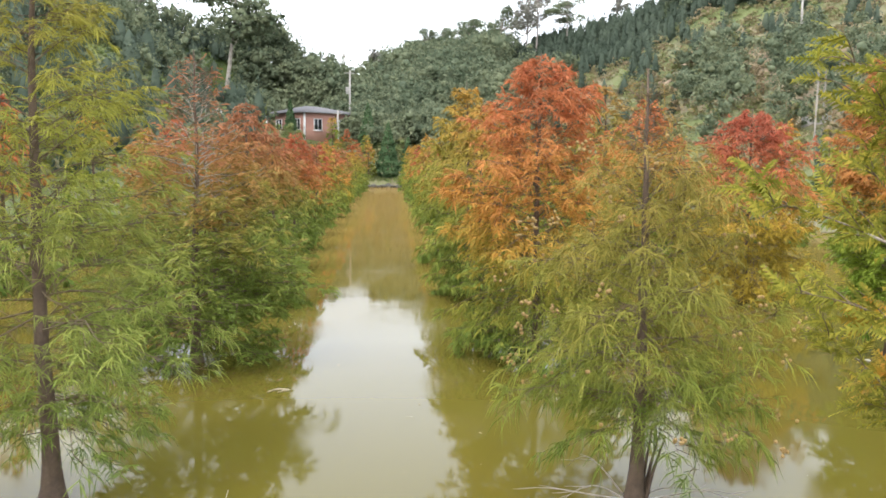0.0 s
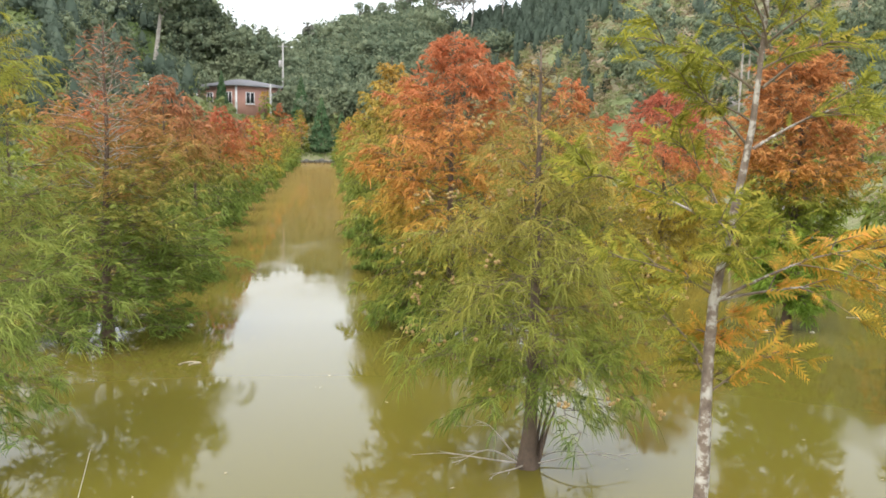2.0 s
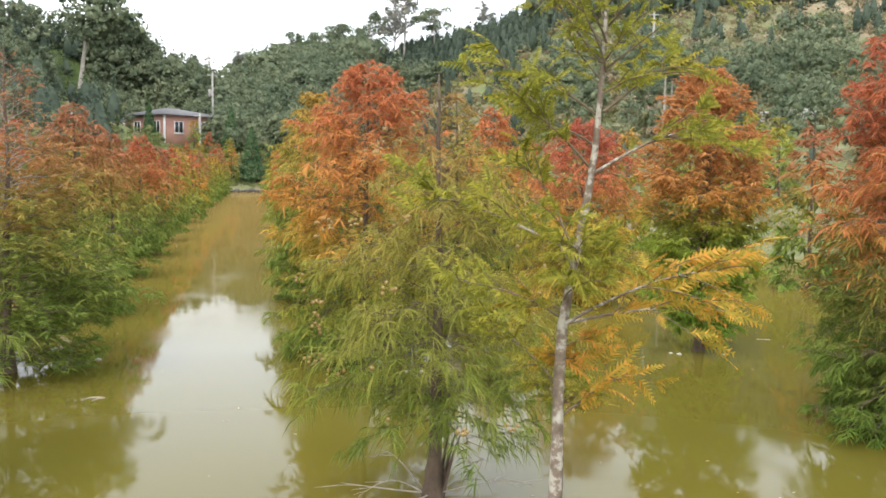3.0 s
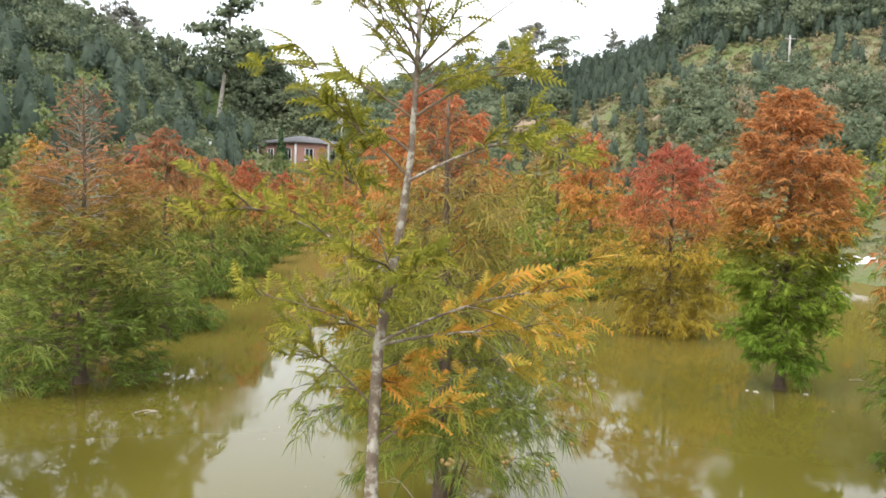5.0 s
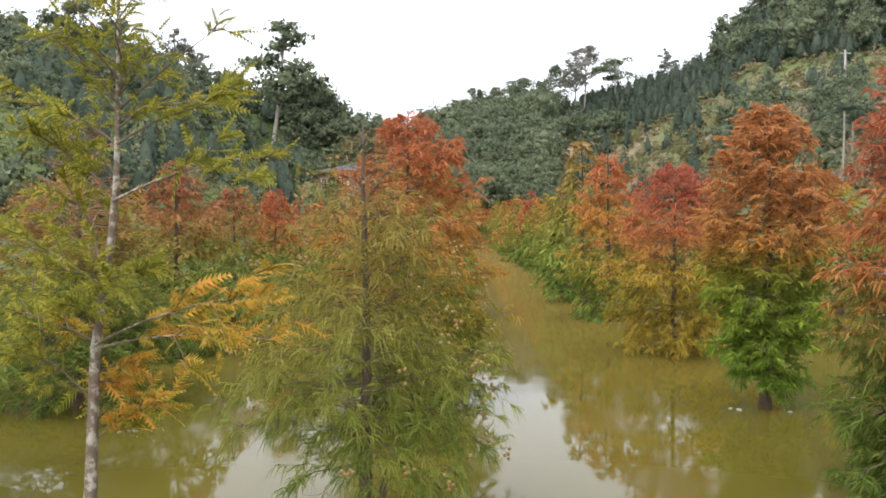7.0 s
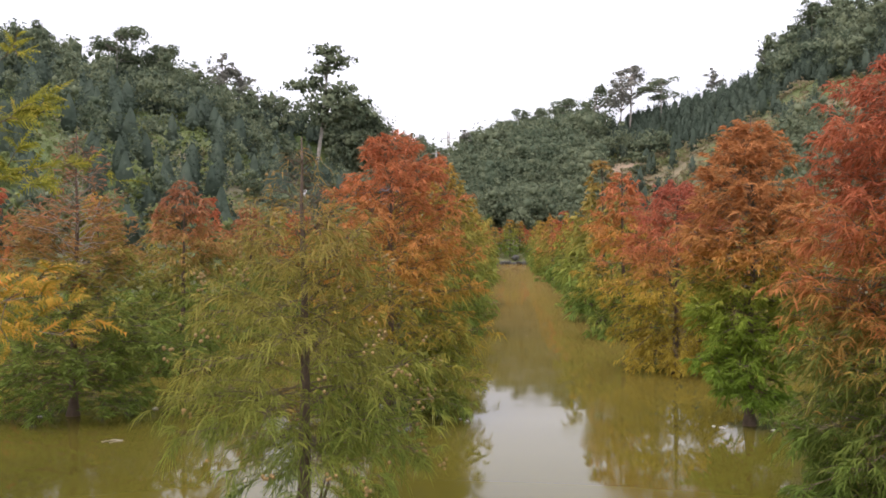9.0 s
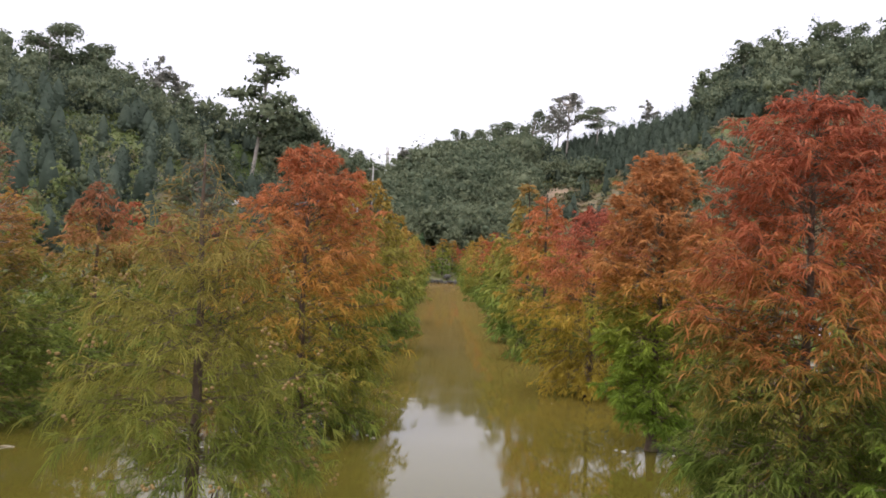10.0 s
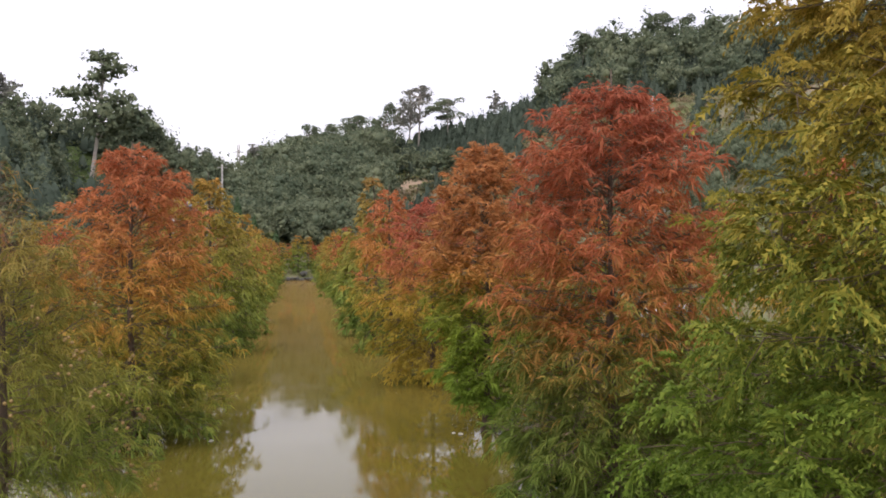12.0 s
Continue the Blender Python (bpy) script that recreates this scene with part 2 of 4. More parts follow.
# ---- mesh tools ----
def mesh_of(name, verts, quads=None, tris=None, material=None, smooth=False):
    me = bpy.data.meshes.new(name)
    v = np.asarray(verts, np.float32).reshape(-1, 3)
    q = np.asarray([] if quads is None else quads, np.int32).reshape(-1, 4)
    t = np.asarray([] if tris is None else tris, np.int32).reshape(-1, 3)
    me.vertices.add(len(v))
    me.vertices.foreach_set("co", v.ravel())
    me.loops.add(q.size + t.size)
    me.loops.foreach_set("vertex_index", np.concatenate([q.ravel(), t.ravel()]))
    me.polygons.add(len(q) + len(t))
    me.polygons.foreach_set("loop_start", np.concatenate([np.arange(len(q)) * 4, q.size + np.arange(len(t)) * 3]).astype(np.int32))
    if smooth:
        me.polygons.foreach_set("use_smooth", np.ones(len(q) + len(t), bool))
    me.update(calc_edges=True)
    if material:
        me.materials.append(material)
    return me


class Solid:
    """Gathers tubes and patches into one mesh."""

    def __init__(self):
        self.v, self.q, self.t, self.n = [], [], [], 0

    def add(self, verts, quads=(), tris=()):
        v = np.asarray(verts, float).reshape(-1, 3)
        self.v.append(v)
        if len(quads):
            self.q.append(np.asarray(quads).reshape(-1, 4) + self.n)
        if len(tris):
            self.t.append(np.asarray(tris).reshape(-1, 3) + self.n)
        self.n += len(v)

    def tube(self, pts, radii, sides=6, flute=0.0):
        pts = np.asarray(pts, float)
        k = len(pts)
        tan = np.gradient(pts, axis=0)
        tan /= np.linalg.norm(tan, axis=1)[:, None] + 1e-9
        ref = np.where(np.abs(tan[:, 2:3]) > 0.9, [[1.0, 0, 0]], [[0, 0, 1.0]])
        u = np.cross(tan, ref)
        u /= np.linalg.norm(u, axis=1)[:, None] + 1e-9
        w = np.cross(tan, u)
        a = np.arange(sides) * 2 * np.pi / sides
        r = np.asarray(radii, float)[:, None] * (1 + flute * np.cos(a * 4)[None] * np.linspace(1, 0, k)[:, None] ** 3)
        ring = pts[:, None] + r[..., None] * (np.cos(a)[None, :, None] * u[:, None] + np.sin(a)[None, :, None] * w[:, None])
        i = np.arange(k - 1)[:, None] * sides
        j = np.arange(sides)[None]
        quads = np.stack([i + j, i + (j + 1) % sides, i + sides + (j + 1) % sides, i + sides + j], -1).reshape(-1, 4)
        top = [[(k - 1) * sides, (k - 1) * sides + b, (k - 1) * sides + b + 1] for b in range(1, sides - 1)]
        self.add(ring, quads, top)

    def box(self, lo, hi, turn=0.0, at=(0, 0)):
        (x0, y0, z0), (x1, y1, z1) = lo, hi
        c = np.array([[x, y, z] for z in (z0, z1) for x, y in ((x0, y0), (x1, y0), (x1, y1), (x0, y1))], float)
        if turn:
            s, k = math.sin(radians(turn)), math.cos(radians(turn))
            c[:, :2] = np.stack([c[:, 0] * k - c[:, 1] * s, c[:, 0] * s + c[:, 1] * k], -1)
        c[:, :2] += at
        self.add(c, [[3, 2, 1, 0], [4, 5, 6, 7], [0, 1, 5, 4], [1, 2, 6, 5], [2, 3, 7, 6], [3, 0, 4, 7]])

    def mesh(self, name, material, smooth=False):
        return mesh_of(name, np.concatenate(self.v), np.concatenate(self.q) if self.q else None, np.concatenate(self.t) if self.t else None, material, smooth)


def thing(name, x, y, z, label, category, group="", turn=0.0, size=1.0, kind=""):
    ob = tagged(new(name), label, category, group, kind)
    ob.empty_display_size = 0.2
    ob.matrix_basis = pose(x, y, z, 0, 0, turn) @ Matrix.Diagonal((size, size, size, 1))
    return ob


def part(name, data, parent, label="", material=None):
    """Links mesh data under a thing; a material given here belongs to this object alone."""
    ob = new(name, data)
    ob.parent = parent
    if label:
        ob["label"] = label
    if material:
        ob.material_slots[0].link = "OBJECT"
        ob.material_slots[0].material = material
    return ob


def unit(v):
    return v / (np.linalg.norm(v, axis=-1, keepdims=True) + 1e-9)


def blades_mesh(name, base, way, length, width, sag, rng, material, leaflets=0):
    """Narrow drooping leaf sprays as bent blades, or, with leaflets, as small combs of leaflets on both sides."""
    n = len(base)
    flat = unit(np.cross(way, rng.normal(size=(n, 3))))
    down = np.array([0, 0, -1.0])

    def along(s):
        return base + (way * s + down * (sag * s * s)[:, None] if np.ndim(s) else way * s + down * (sag[:, None] * s * s)) * length[:, None]

    if not leaflets:
        mid, tip = along(0.55), along(1.0)
        w = flat * width[:, None] * 0.5
        v = np.stack([base - w * 0.5, base + w * 0.5, mid - w, mid + w, tip], 1)
        o = np.arange(n)[:, None] * 5
        return mesh_of(name, v, o + [[0, 1, 3, 2]], o + [[2, 3, 4]], material)
    # a fern-like spray: a thin stalk with slender leaflets on both sides
    vs, ts = [], []
    tip, mid = along(1.0), along(0.5)
    thin = flat * width[:, None] * 0.07
    vs.append(np.stack([base - thin, base + thin, mid - thin, mid + thin, tip], 1).reshape(-1, 3))
    o = np.arange(n)[:, None] * 5
    quads = o + [[0, 1, 3, 2]]
    ts.append(o + [[2, 3, 4]])
    count = n * 5
    for k in range(leaflets):
        s = (k + 0.6) / leaflets
        root = along(s)
        ahead = unit(along(min(s + 0.05, 1.0)) - along(s - 0.05))
        reach = width * 0.6 * min(1.0, 0.55 + 1.5 * s) * (1.12 - 0.85 * s)
        half = length / leaflets * 0.42
        for side in (-1, 1):
            end = root + (flat * side + ahead * 0.8) * reach[:, None] + down * (reach * 0.2)[:, None]
            vs.append(np.stack([root - ahead * half[:, None], root + ahead * half[:, None], end], 1).reshape(-1, 3))
            ts.append(count + np.arange(n)[:, None] * 3 + [[0, 1, 2]])
            count += n * 3
    return mesh_of(name, np.concatenate(vs), quads, np.concatenate(ts), material)


def cypress_meshes(seed, height=4.2, reach=1.1, limbs=70, twigs=26, blades=14, blen=0.11, bwid=0.009, base=0.13, droop=0.35, girth=0.085,
                   belly=0.25, gap=0.0, leaflets=0, point=1.6, stems=0, arch=0.8, split=False, bare=0.0, skirt=0.6, slim=0.62, pale=2.0):
    """Trunk, branch and foliage meshes of one bald cypress, standing at the origin in the water."""
    rng = np.random.default_rng(seed)
    trunk, wood = Solid(), Solid()
    woods = [] if split else [wood]
    zs = np.concatenate([[-0.6, -0.1, 0.0, 0.12, 0.3], np.linspace(0.5, height, 12)])
    lean = np.cumsum(rng.normal(0, 0.03, (len(zs), 2)) * np.diff(zs, prepend=-0.8)[:, None], 0)
    lean -= lean[2]
    spine = np.column_stack([lean, zs])
    rad = girth * (1 - np.clip(zs, 0, height) / height) ** 0.9 + 0.006
    rad *= 1 + 0.75 * np.exp(-np.clip(zs, 0, 9) / 0.16)
    trunk.tube(spine, rad, 12, 0.12)
    shoots = []
    for k in range(stems):
        a = rng.uniform(-0.6, 0.9) - 0.35
        s = np.linspace(0, 1, 6)[:, None]
        d = np.array([math.cos(a), math.sin(a), 0])
        shoots.append(Solid())
        shoots[-1].tube(np.array([0, 0, -0.1]) + d * (0.07 + 0.10 * s + 0.08 * s**2) + np.array([0, 0, 1.0]) * s * rng.uniform(0.6, 1.0), 0.022 * (1.2 - s[:, 0]), 6)

    tb, tw, tl, ts = [], [], [], []
    for i in range(limbs):
        u = (i + rng.uniform(0.1, 0.9)) / limbs
        h = height * (base + (0.95 - base) * u ** 1.2)
        prof = min(1.0, skirt + (1 - skirt) * u / max(belly, 0.01)) * (1 - (max(0.0, u - belly) / (1 - belly)) ** point) * 0.93 + 0.07
        if rng.random() < gap:
            prof *= 0.4
        L = reach * prof * rng.uniform(0.72, 1.12)
        az = i * 2.39996 + rng.normal(0, 0.25)
        el = radians(rng.normal(8 + 30 * u**1.6, 15))
        out = np.array([math.cos(az), math.sin(az), 0])
        side = np.array([-math.sin(az), math.cos(az), 0])
        root = np.array([np.interp(h, zs, spine[:, 0]), np.interp(h, zs, spine[:, 1]), h])
        s = np.linspace(0, 1, 7)[:, None]
        bend = side * rng.normal(0, 0.12) * L
        line = root + L * (s * math.cos(el) * out + np.array([0, 0, 1]) * (s * math.sin(el) - droop * s**2 * (1.2 - u))) + bend * s**2 + (side * 0.045 + np.array([0, 0, 0.03])) * L * (np.sin(s * 8 + az) - math.sin(az))
        if split:
            wood = Solid()
            wood.grey = u > pale
            woods.append(wood)
        wood.tube(line if split else line[::3], (1.5 if u > pale else 1.0) * slim * (0.003 + 0.009 * L) * np.linspace(1, 0.2, 7 if split else 3) * (girth / 0.085) ** 0.5, 4 if split else 3)
        n = max(3, int(twigs * (0.25 + 0.75 * L / reach)))
        sv = rng.uniform(0.12, 1.0, n) ** 0.8
        at = np.stack([np.interp(sv, s[:, 0], line[:, k]) for k in range(3)], -1)
        sgn = rng.choice([-1, 1], n)[:, None]
        fwd = unit(line[-1] - line[0])
        spread = rng.uniform(0.25, 1.0, (n, 1))
        d = unit(fwd * rng.uniform(0.4, 1.0, (n, 1)) + side * sgn * spread + np.array([0, 0, 1]) * rng.normal(0.03, 0.38, (n, 1)))
        ln = (0.10 + 0.30 * L * (1.08 - sv)) * rng.uniform(0.6, 1.3, n) + 0.05
        tb.append(at), tw.append(d), tl.append(ln), ts.append(np.full(n, droop))
    tb, tw, tl, ts = np.concatenate(tb), np.concatenate(tw), np.concatenate(tl), np.concatenate(ts)
    nt = len(tb)
    # thin three-sided twigs
    end = tb + tw * tl[:, None] + np.array([0, 0, -1.0]) * (tl * ts * 0.9)[:, None]
    r = 0.0035
    tv = np.stack([tb + [r, 0, 0], tb + [-r, 0, r], tb + [0, r, -r], end], 1)
    o = np.arange(nt)[:, None] * 4
    twig_mesh = mesh_of("twigs", tv, None, np.concatenate([o + [[0, 1, 3]], o + [[1, 2, 3]], o + [[2, 0, 3]]]), TWIG)
    nb = nt * blades
    idx = np.repeat(np.arange(nt), blades)
    v = 1 - 0.6 * rng.uniform(0, 1, nb) ** 1.5
    base_p = tb[idx] + tw[idx] * (tl[idx] * v)[:, None] + np.array([0, 0, -1.0]) * (tl[idx] * ts[idx] * 0.9 * v * v)[:, None]
    if bare:
        keep = rng.random(nb) > np.clip((base_p[:, 2] / height - 1 + bare) / (bare * 0.5), 0, 0.93)
        base_p, idx = base_p[keep], idx[keep]
        nb = len(idx)
    # each twig carries an open fan of narrow sprays that arch over and hang
    lat = unit(np.cross(tw[idx], [0, 0, 1.0]))
    turn = rng.uniform(-1.45, 1.45, (nb, 1))
    way = unit(tw[idx] * np.cos(turn) + lat * np.sin(turn) + np.array([0, 0, 1]) * rng.normal(0.12, 0.22, (nb, 1)))
    ln = blen * rng.uniform(0.6, 1.25, nb)
    foliage = blades_mesh("foliage", base_p, way, ln, bwid * rng.uniform(0.7, 1.3, nb), arch * rng.uniform(0.55, 1.25, nb), rng, LEAF["olive"], leaflets)
    return trunk.mesh("trunk", BARK, True), [w.mesh("limb", TWIG_PALE if pale < 1 and w.grey else TWIG) for w in woods], foliage, twig_mesh, [w.mesh("stem", BARK, True) for w in shoots]


def stand(meshes, x, y, leaf, label, turn=0.0, size=1.0, z=0.0, group="bald cypresses in the pond"):
    ob = thing("bald_cypress", x, y, z, label, "tree", group, turn, size)
    part("trunk", meshes[0], ob)
    for m in meshes[1]:
        limb = part("limb" if len(meshes[1]) > 1 else "branchwork", m, ob)
        if len(meshes[1]) == 1:
            tagged(limb, kind="stuff")
    for m in meshes[4:] and meshes[4]:
        part("stem", m, ob)
    if meshes[3]:
        tagged(part("twigwork", meshes[3], ob), kind="stuff")
    part("crown", meshes[2], ob, material=LEAF[leaf])
    return ob


# ---- the lie of the land ----
EYE = np.array([0.0, -7.0, 2.8])
BEARING = [-180, -90, -45, -29, -26, -22.5, -20, -17.6, -16, -14.5, -10, -8.8, -7, -5, -2.5, -1.3, 0.6, 3.6, 6, 9.5, 13, 14.5, 16, 17.2, 22.6, 30, 60, 90, 180]
RISE = [4, 8, 10.8, 10.2, 9.4, 9.1, 8.8, 7.4, 6.9, 6.4, 6.5, 5.0, 3.7, 3.4, 4.2, 5.2, 5.9, 6.6, 6.5, 7.3, 8.5, 9.2, 10.4, 11.3, 12.2, 12.6, 12, 9, 4]
RIDGE = [160, 120, 120, 130, 134, 138, 140, 142, 144, 146, 148, 150, 152, 156, 172, 186, 205, 214, 211, 202, 190, 186, 181, 179, 174, 170, 140, 130, 160]
POND = (-14.0, 15.0, -45.0, 96.0)


def land(x, y):
    """Height of the ground over the water."""
    x, y = np.asarray(x, float), np.asarray(y, float)
    dx, dy = x - EYE[0], y - EYE[1]
    r, az = np.hypot(dx, dy) + 1e-6, np.degrees(np.arctan2(dx, dy))
    sx, sy = dx / r, dy / r
    ex = np.where(sx > 0, (POND[1] - EYE[0]) / np.maximum(sx, 1e-6), (POND[0] - EYE[0]) / np.minimum(sx, -1e-6))
    ey = np.where(sy > 0, (POND[3] - EYE[1]) / np.maximum(sy, 1e-6), (POND[2] - EYE[1]) / np.minimum(sy, -1e-6))
    shore = np.minimum(np.where(np.abs(sx) < 1e-6, 1e9, ex), np.where(np.abs(sy) < 1e-6, 1e9, ey))
    far = np.interp(az, BEARING, RIDGE)
    top = EYE[2] + far * np.tan(np.radians(np.interp(az, BEARING, RISE)))
    u = (r - shore) / np.maximum(far - shore, 20)
    power = np.interp(az, [-60, -20, -10, 0, 12, 40], [1.1, 1.1, 1.15, 1.2, 1.45, 1.5])
    hill = 0.45 + (top - 0.45) * np.clip(u, 0, 1) ** power - np.clip(u - 1, 0, 9) * 6
    wave = np.sin(x * 0.11 + 1.3) * np.sin(y * 0.09) + 0.6 * np.sin(x * 0.23 + y * 0.17)
    hill = hill + wave * np.clip(u, 0, 1) * 1.1
    pad = np.clip((20.0 - np.hypot(x + 20.0, y - 118.0)) / 6.0, 0, 1)
    hill = hill * (1 - pad) + np.clip(hill, 4.6, 6.0) * pad
    edge = np.clip((r - shore + 0.35 * np.sin(x * 1.1) * np.sin(y * 0.9)) / 1.2, -1, 1)
    return np.where(edge < 1, -0.9 + (hill + 0.9) * (edge + 1) / 2, hill)


def spaced(lo, hi, step, out, grow=1.12):
    xs, a, s = list(np.arange(lo, hi + 0.01, step)), hi, step
    while a < out:
        s *= grow
        a += s
        xs.append(a)
    a, s = lo, step
    while a > -out:
        s *= grow
        a -= s
        xs.insert(0, a)
    return np.array(xs)


gx, gy = spaced(-36, 60, 1.4, 900, 1.09), spaced(-50, 130, 1.5, 1100, 1.09)
mx, my = np.meshgrid(gx, gy)
nxs, nys = len(gx), len(gy)
ij = (np.arange(nys - 1)[:, None] * nxs + np.arange(nxs - 1)[None]).ravel()
ground = tagged(new("ground", mesh_of("ground", np.stack([mx, my, land(mx, my)], -1), np.stack([ij, ij + 1, ij + nxs + 1, ij + nxs], -1), None, GROUND, True)),
                "valley floor and slopes of dry grass, scrub and bare earth", "ground", kind="structure")
wv = Solid()
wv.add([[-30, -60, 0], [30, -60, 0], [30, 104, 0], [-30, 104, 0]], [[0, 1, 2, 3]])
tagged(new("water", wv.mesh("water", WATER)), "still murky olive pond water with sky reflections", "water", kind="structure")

# ---- bald cypresses in their rows ----
ROW = {"M": -10.0, "L": -4.85, "R": 0.05, "S": 5.3, "T": 11.9}
SLANT = {"M": -0.045, "L": -0.04, "R": -0.03, "S": -0.031, "T": -0.03}
FINE = dict(split=True)
coned = stand(cypress_meshes(11, 3.55, 1.2, 125, 19, 13, 0.135, 0.0085, 0.19, 0.12, 0.055, 0.26, point=1.5, stems=3, arch=1.05, gap=0.2, bare=0.26, **FINE), 0.0, 0.0, "olive", "olive-green bald cypress hung with tan cones, standing in the pond", 20)
stand(cypress_meshes(12, 4.8, 1.45, 150, 19, 13, 0.13, 0.0085, 0.12, 0.18, 0.07, 0.34, point=1.7, arch=0.9, gap=0.15, **FINE), -4.8, 0.1, "green", "pale green bald cypress with a dark trunk in the water", 70)
stand(cypress_meshes(13, 4.3, 1.82, 190, 24, 12, 0.125, 0.0175, 0.06, 0.14, 0.055, 0.26, point=1.15, arch=0.4, bare=0.42, pale=0.5, **FINE), -4.9, 5.23, "blush", "green bald cypress reddening to a thin bare top", 10)
stand(cypress_meshes(14, 4.35, 1.46, 185, 20, 11, 0.13, 0.0175, 0.04, 0.2, 0.055, 0.38, point=2.5, skirt=0.75, arch=0.85, **FINE), -0.1, 5.55, "flame", "flame-orange bald cypress yellow-green at its foot", 40)
stand(cypress_meshes(15, 4.62, 1.36, 220, 24, 12, 0.125, 0.0155, 0.04, 0.2, 0.06, 0.4, point=3.4, skirt=0.8, arch=0.85, bare=0.07, **FINE), 5.68, 1.2, "crimson", "large red bald cypress with green lower boughs", 130)
stand(cypress_meshes(16, 4.45, 1.03, 210, 22, 11, 0.115, 0.02, 0.1, 0.09, 0.055, 0.42, point=3.4, skirt=0.35, arch=0.65, **FINE), 5.14, 5.6, "two_tone", "bald cypress with rust-red top over dark green skirt", 200)
stand(cypress_meshes(17, 6.2, 1.68, 350, 19, 8, 0.14, 0.05, 0.02, 0.2, 0.05, 0.25, point=1.2, arch=0.8, slim=0.5, leaflets=5, **FINE), 5.6, -4.1, "wall", "dense green bald cypress with yellowing tips", 0)
stand(cypress_meshes(18, 3.95, 1.6, 170, 20, 11, 0.125, 0.019, 0.05, 0.2, 0.055, 0.42, skirt=0.5, point=2.3, arch=0.9, **FINE), 4.94, 10.97, "ruby", "crimson bald cypress with golden lower boughs", 300)

bm = bmesh.new()
bmesh.ops.create_icosphere(bm, subdivisions=1, radius=0.0165)
CONE_MESH = bpy.data.meshes.new("cone")
bm.to_mesh(CONE_MESH)
bm.free()
CONE_MESH.materials.append(CONE)


def cone_cluster(tree, seed, at, count):
    rng = np.random.default_rng(seed)
    for k in range(count):
        part("cone", CONE_MESH, tree).matrix_basis = Matrix.Translation(Vector(at) + Vector(rng.normal(0, 0.035, 3)))


rng = np.random.default_rng(2)
for k in range(82):
    a, h = rng.uniform(0, 6.28), rng.uniform(0.75, 3.3)
    r = 1.15 * min(1.0, 1.25 * (1 - (h / 3.6) ** 1.8) + 0.1) * rng.uniform(0.85, 1.12)
    cone_cluster(coned, k, (r * math.cos(a), r * math.sin(a), h - 0.1), int(rng.integers(1, 7)))

for a, reach, rise, wave in ((172, 0.85, 0.06, 0.05), (196, 0.62, 0.16, -0.04), (150, 0.55, 0.30, 0.05), (-12, 0.80, 0.12, -0.05), (18, 0.58, 0.05, 0.06), (228, 0.5, 0.04, 0.03)):
    dead, s = Solid(), np.linspace(0, 1, 9)
    d, e = np.array([math.cos(radians(a)), math.sin(radians(a)), 0]), np.array([-math.sin(radians(a)), math.cos(radians(a)), 0])
    line = d * (0.07 + reach * s[:, None]) + e * (wave * np.sin(s * 5))[:, None] + np.array([0, 0, 1.0]) * (0.03 + rise * np.sin(s * 2.6))[:, None]
    dead.tube(line, 0.007 * (1.15 - s), 5)
    for j, way in ((4, 0.5), (5, -0.6), (7, 0.45)):
        dead.tube(line[j] + (d + e * way + np.array([0, 0, 0.12 * way])) * np.linspace(0, 0.22 * reach, 4)[:, None], [0.0035, 0.003, 0.002, 0.001], 4)
    limb = part("dead_branch", dead.mesh("dead_branch", TWIG_PALE, True), coned, "bare grey branch over the water")
    limb.matrix_basis = pose(0, 0, 0, 0, 0, -20)

MIDS = [cypress_meshes(31 + k, 4.2, 1.22, 110, 12, 9, 0.165, 0.034, 0.05, d, 0.055, 0.36, point=p, skirt=0.75, arch=0.9) for k, (d, p) in enumerate(((0.26, 1.7), (0.18, 2.2)))]
FARS = [(*cypress_meshes(41 + k, 4.2, 1.22, 64, 8, 7, 0.23, 0.062, 0.04, d, 0.055, 0.36, skirt=0.75, arch=0.8)[:3], None) for k, d in enumerate((0.2, 0.3))]
SMALL = [(*cypress_meshes(51 + k, 4.2, 1.1, 44, 6, 5, 0.32, 0.09, 0.02, 0.2, 0.055, 0.36, arch=0.7)[:3], None) for k in range(2)]
TONES = {
    "R": ["amber", "amber", "olive", "amber", "olive", "flame", "amber", "moss", "crimson", "amber", "olive", "flame", "amber", "moss", "blush"],
    "L": ["blush", "blush", "crimson", "blush", "crimson", "amber", "flame", "olive", "blush", "amber", "moss", "amber", "amber", "moss", "blush"],
    "S": ["flame", "olive", "olive", "amber", "moss", "crimson", "amber", "olive", "flame", "amber", "moss", "olive", "amber", "moss", "blush"],
    "M": ["blush", "flame", "crimson", "moss", "amber", "crimson", "blush", "amber", "flame", "olive", "crimson", "amber", "moss", "amber", "amber", "olive", "moss"],
    "T": ["crimson", "flame", "blush", "moss", "amber", "amber", "crimson", "olive", "amber", "flame", "amber", "moss", "olive", "amber", "amber", "olive", "moss"],
}
TONE_WORDS = {"amber": "yellow-green and amber bald cypress in the pond", "flame": "orange-red bald cypress standing in the pond", "olive": "olive-green bald cypress in the row",
              "crimson": "deep red bald cypress green at its foot", "moss": "green bald cypress with an amber top", "blush": "green bald cypress reddening toward its top"}
GROWN = {("R", 0): 0.98, ("R", 1): 1.2, ("S", 0): 1.12, ("S", 1): 1.3, ("S", 2): 1.05, ("L", 0): 0.95, **{("L", k): 0.85 + 0.03 * (k % 3) for k in range(1, 14)}}
START = {"R": 11.4, "L": 9.8, "S": 17.0, "M": 0.0, "T": 1.3}
rng = np.random.default_rng(5)
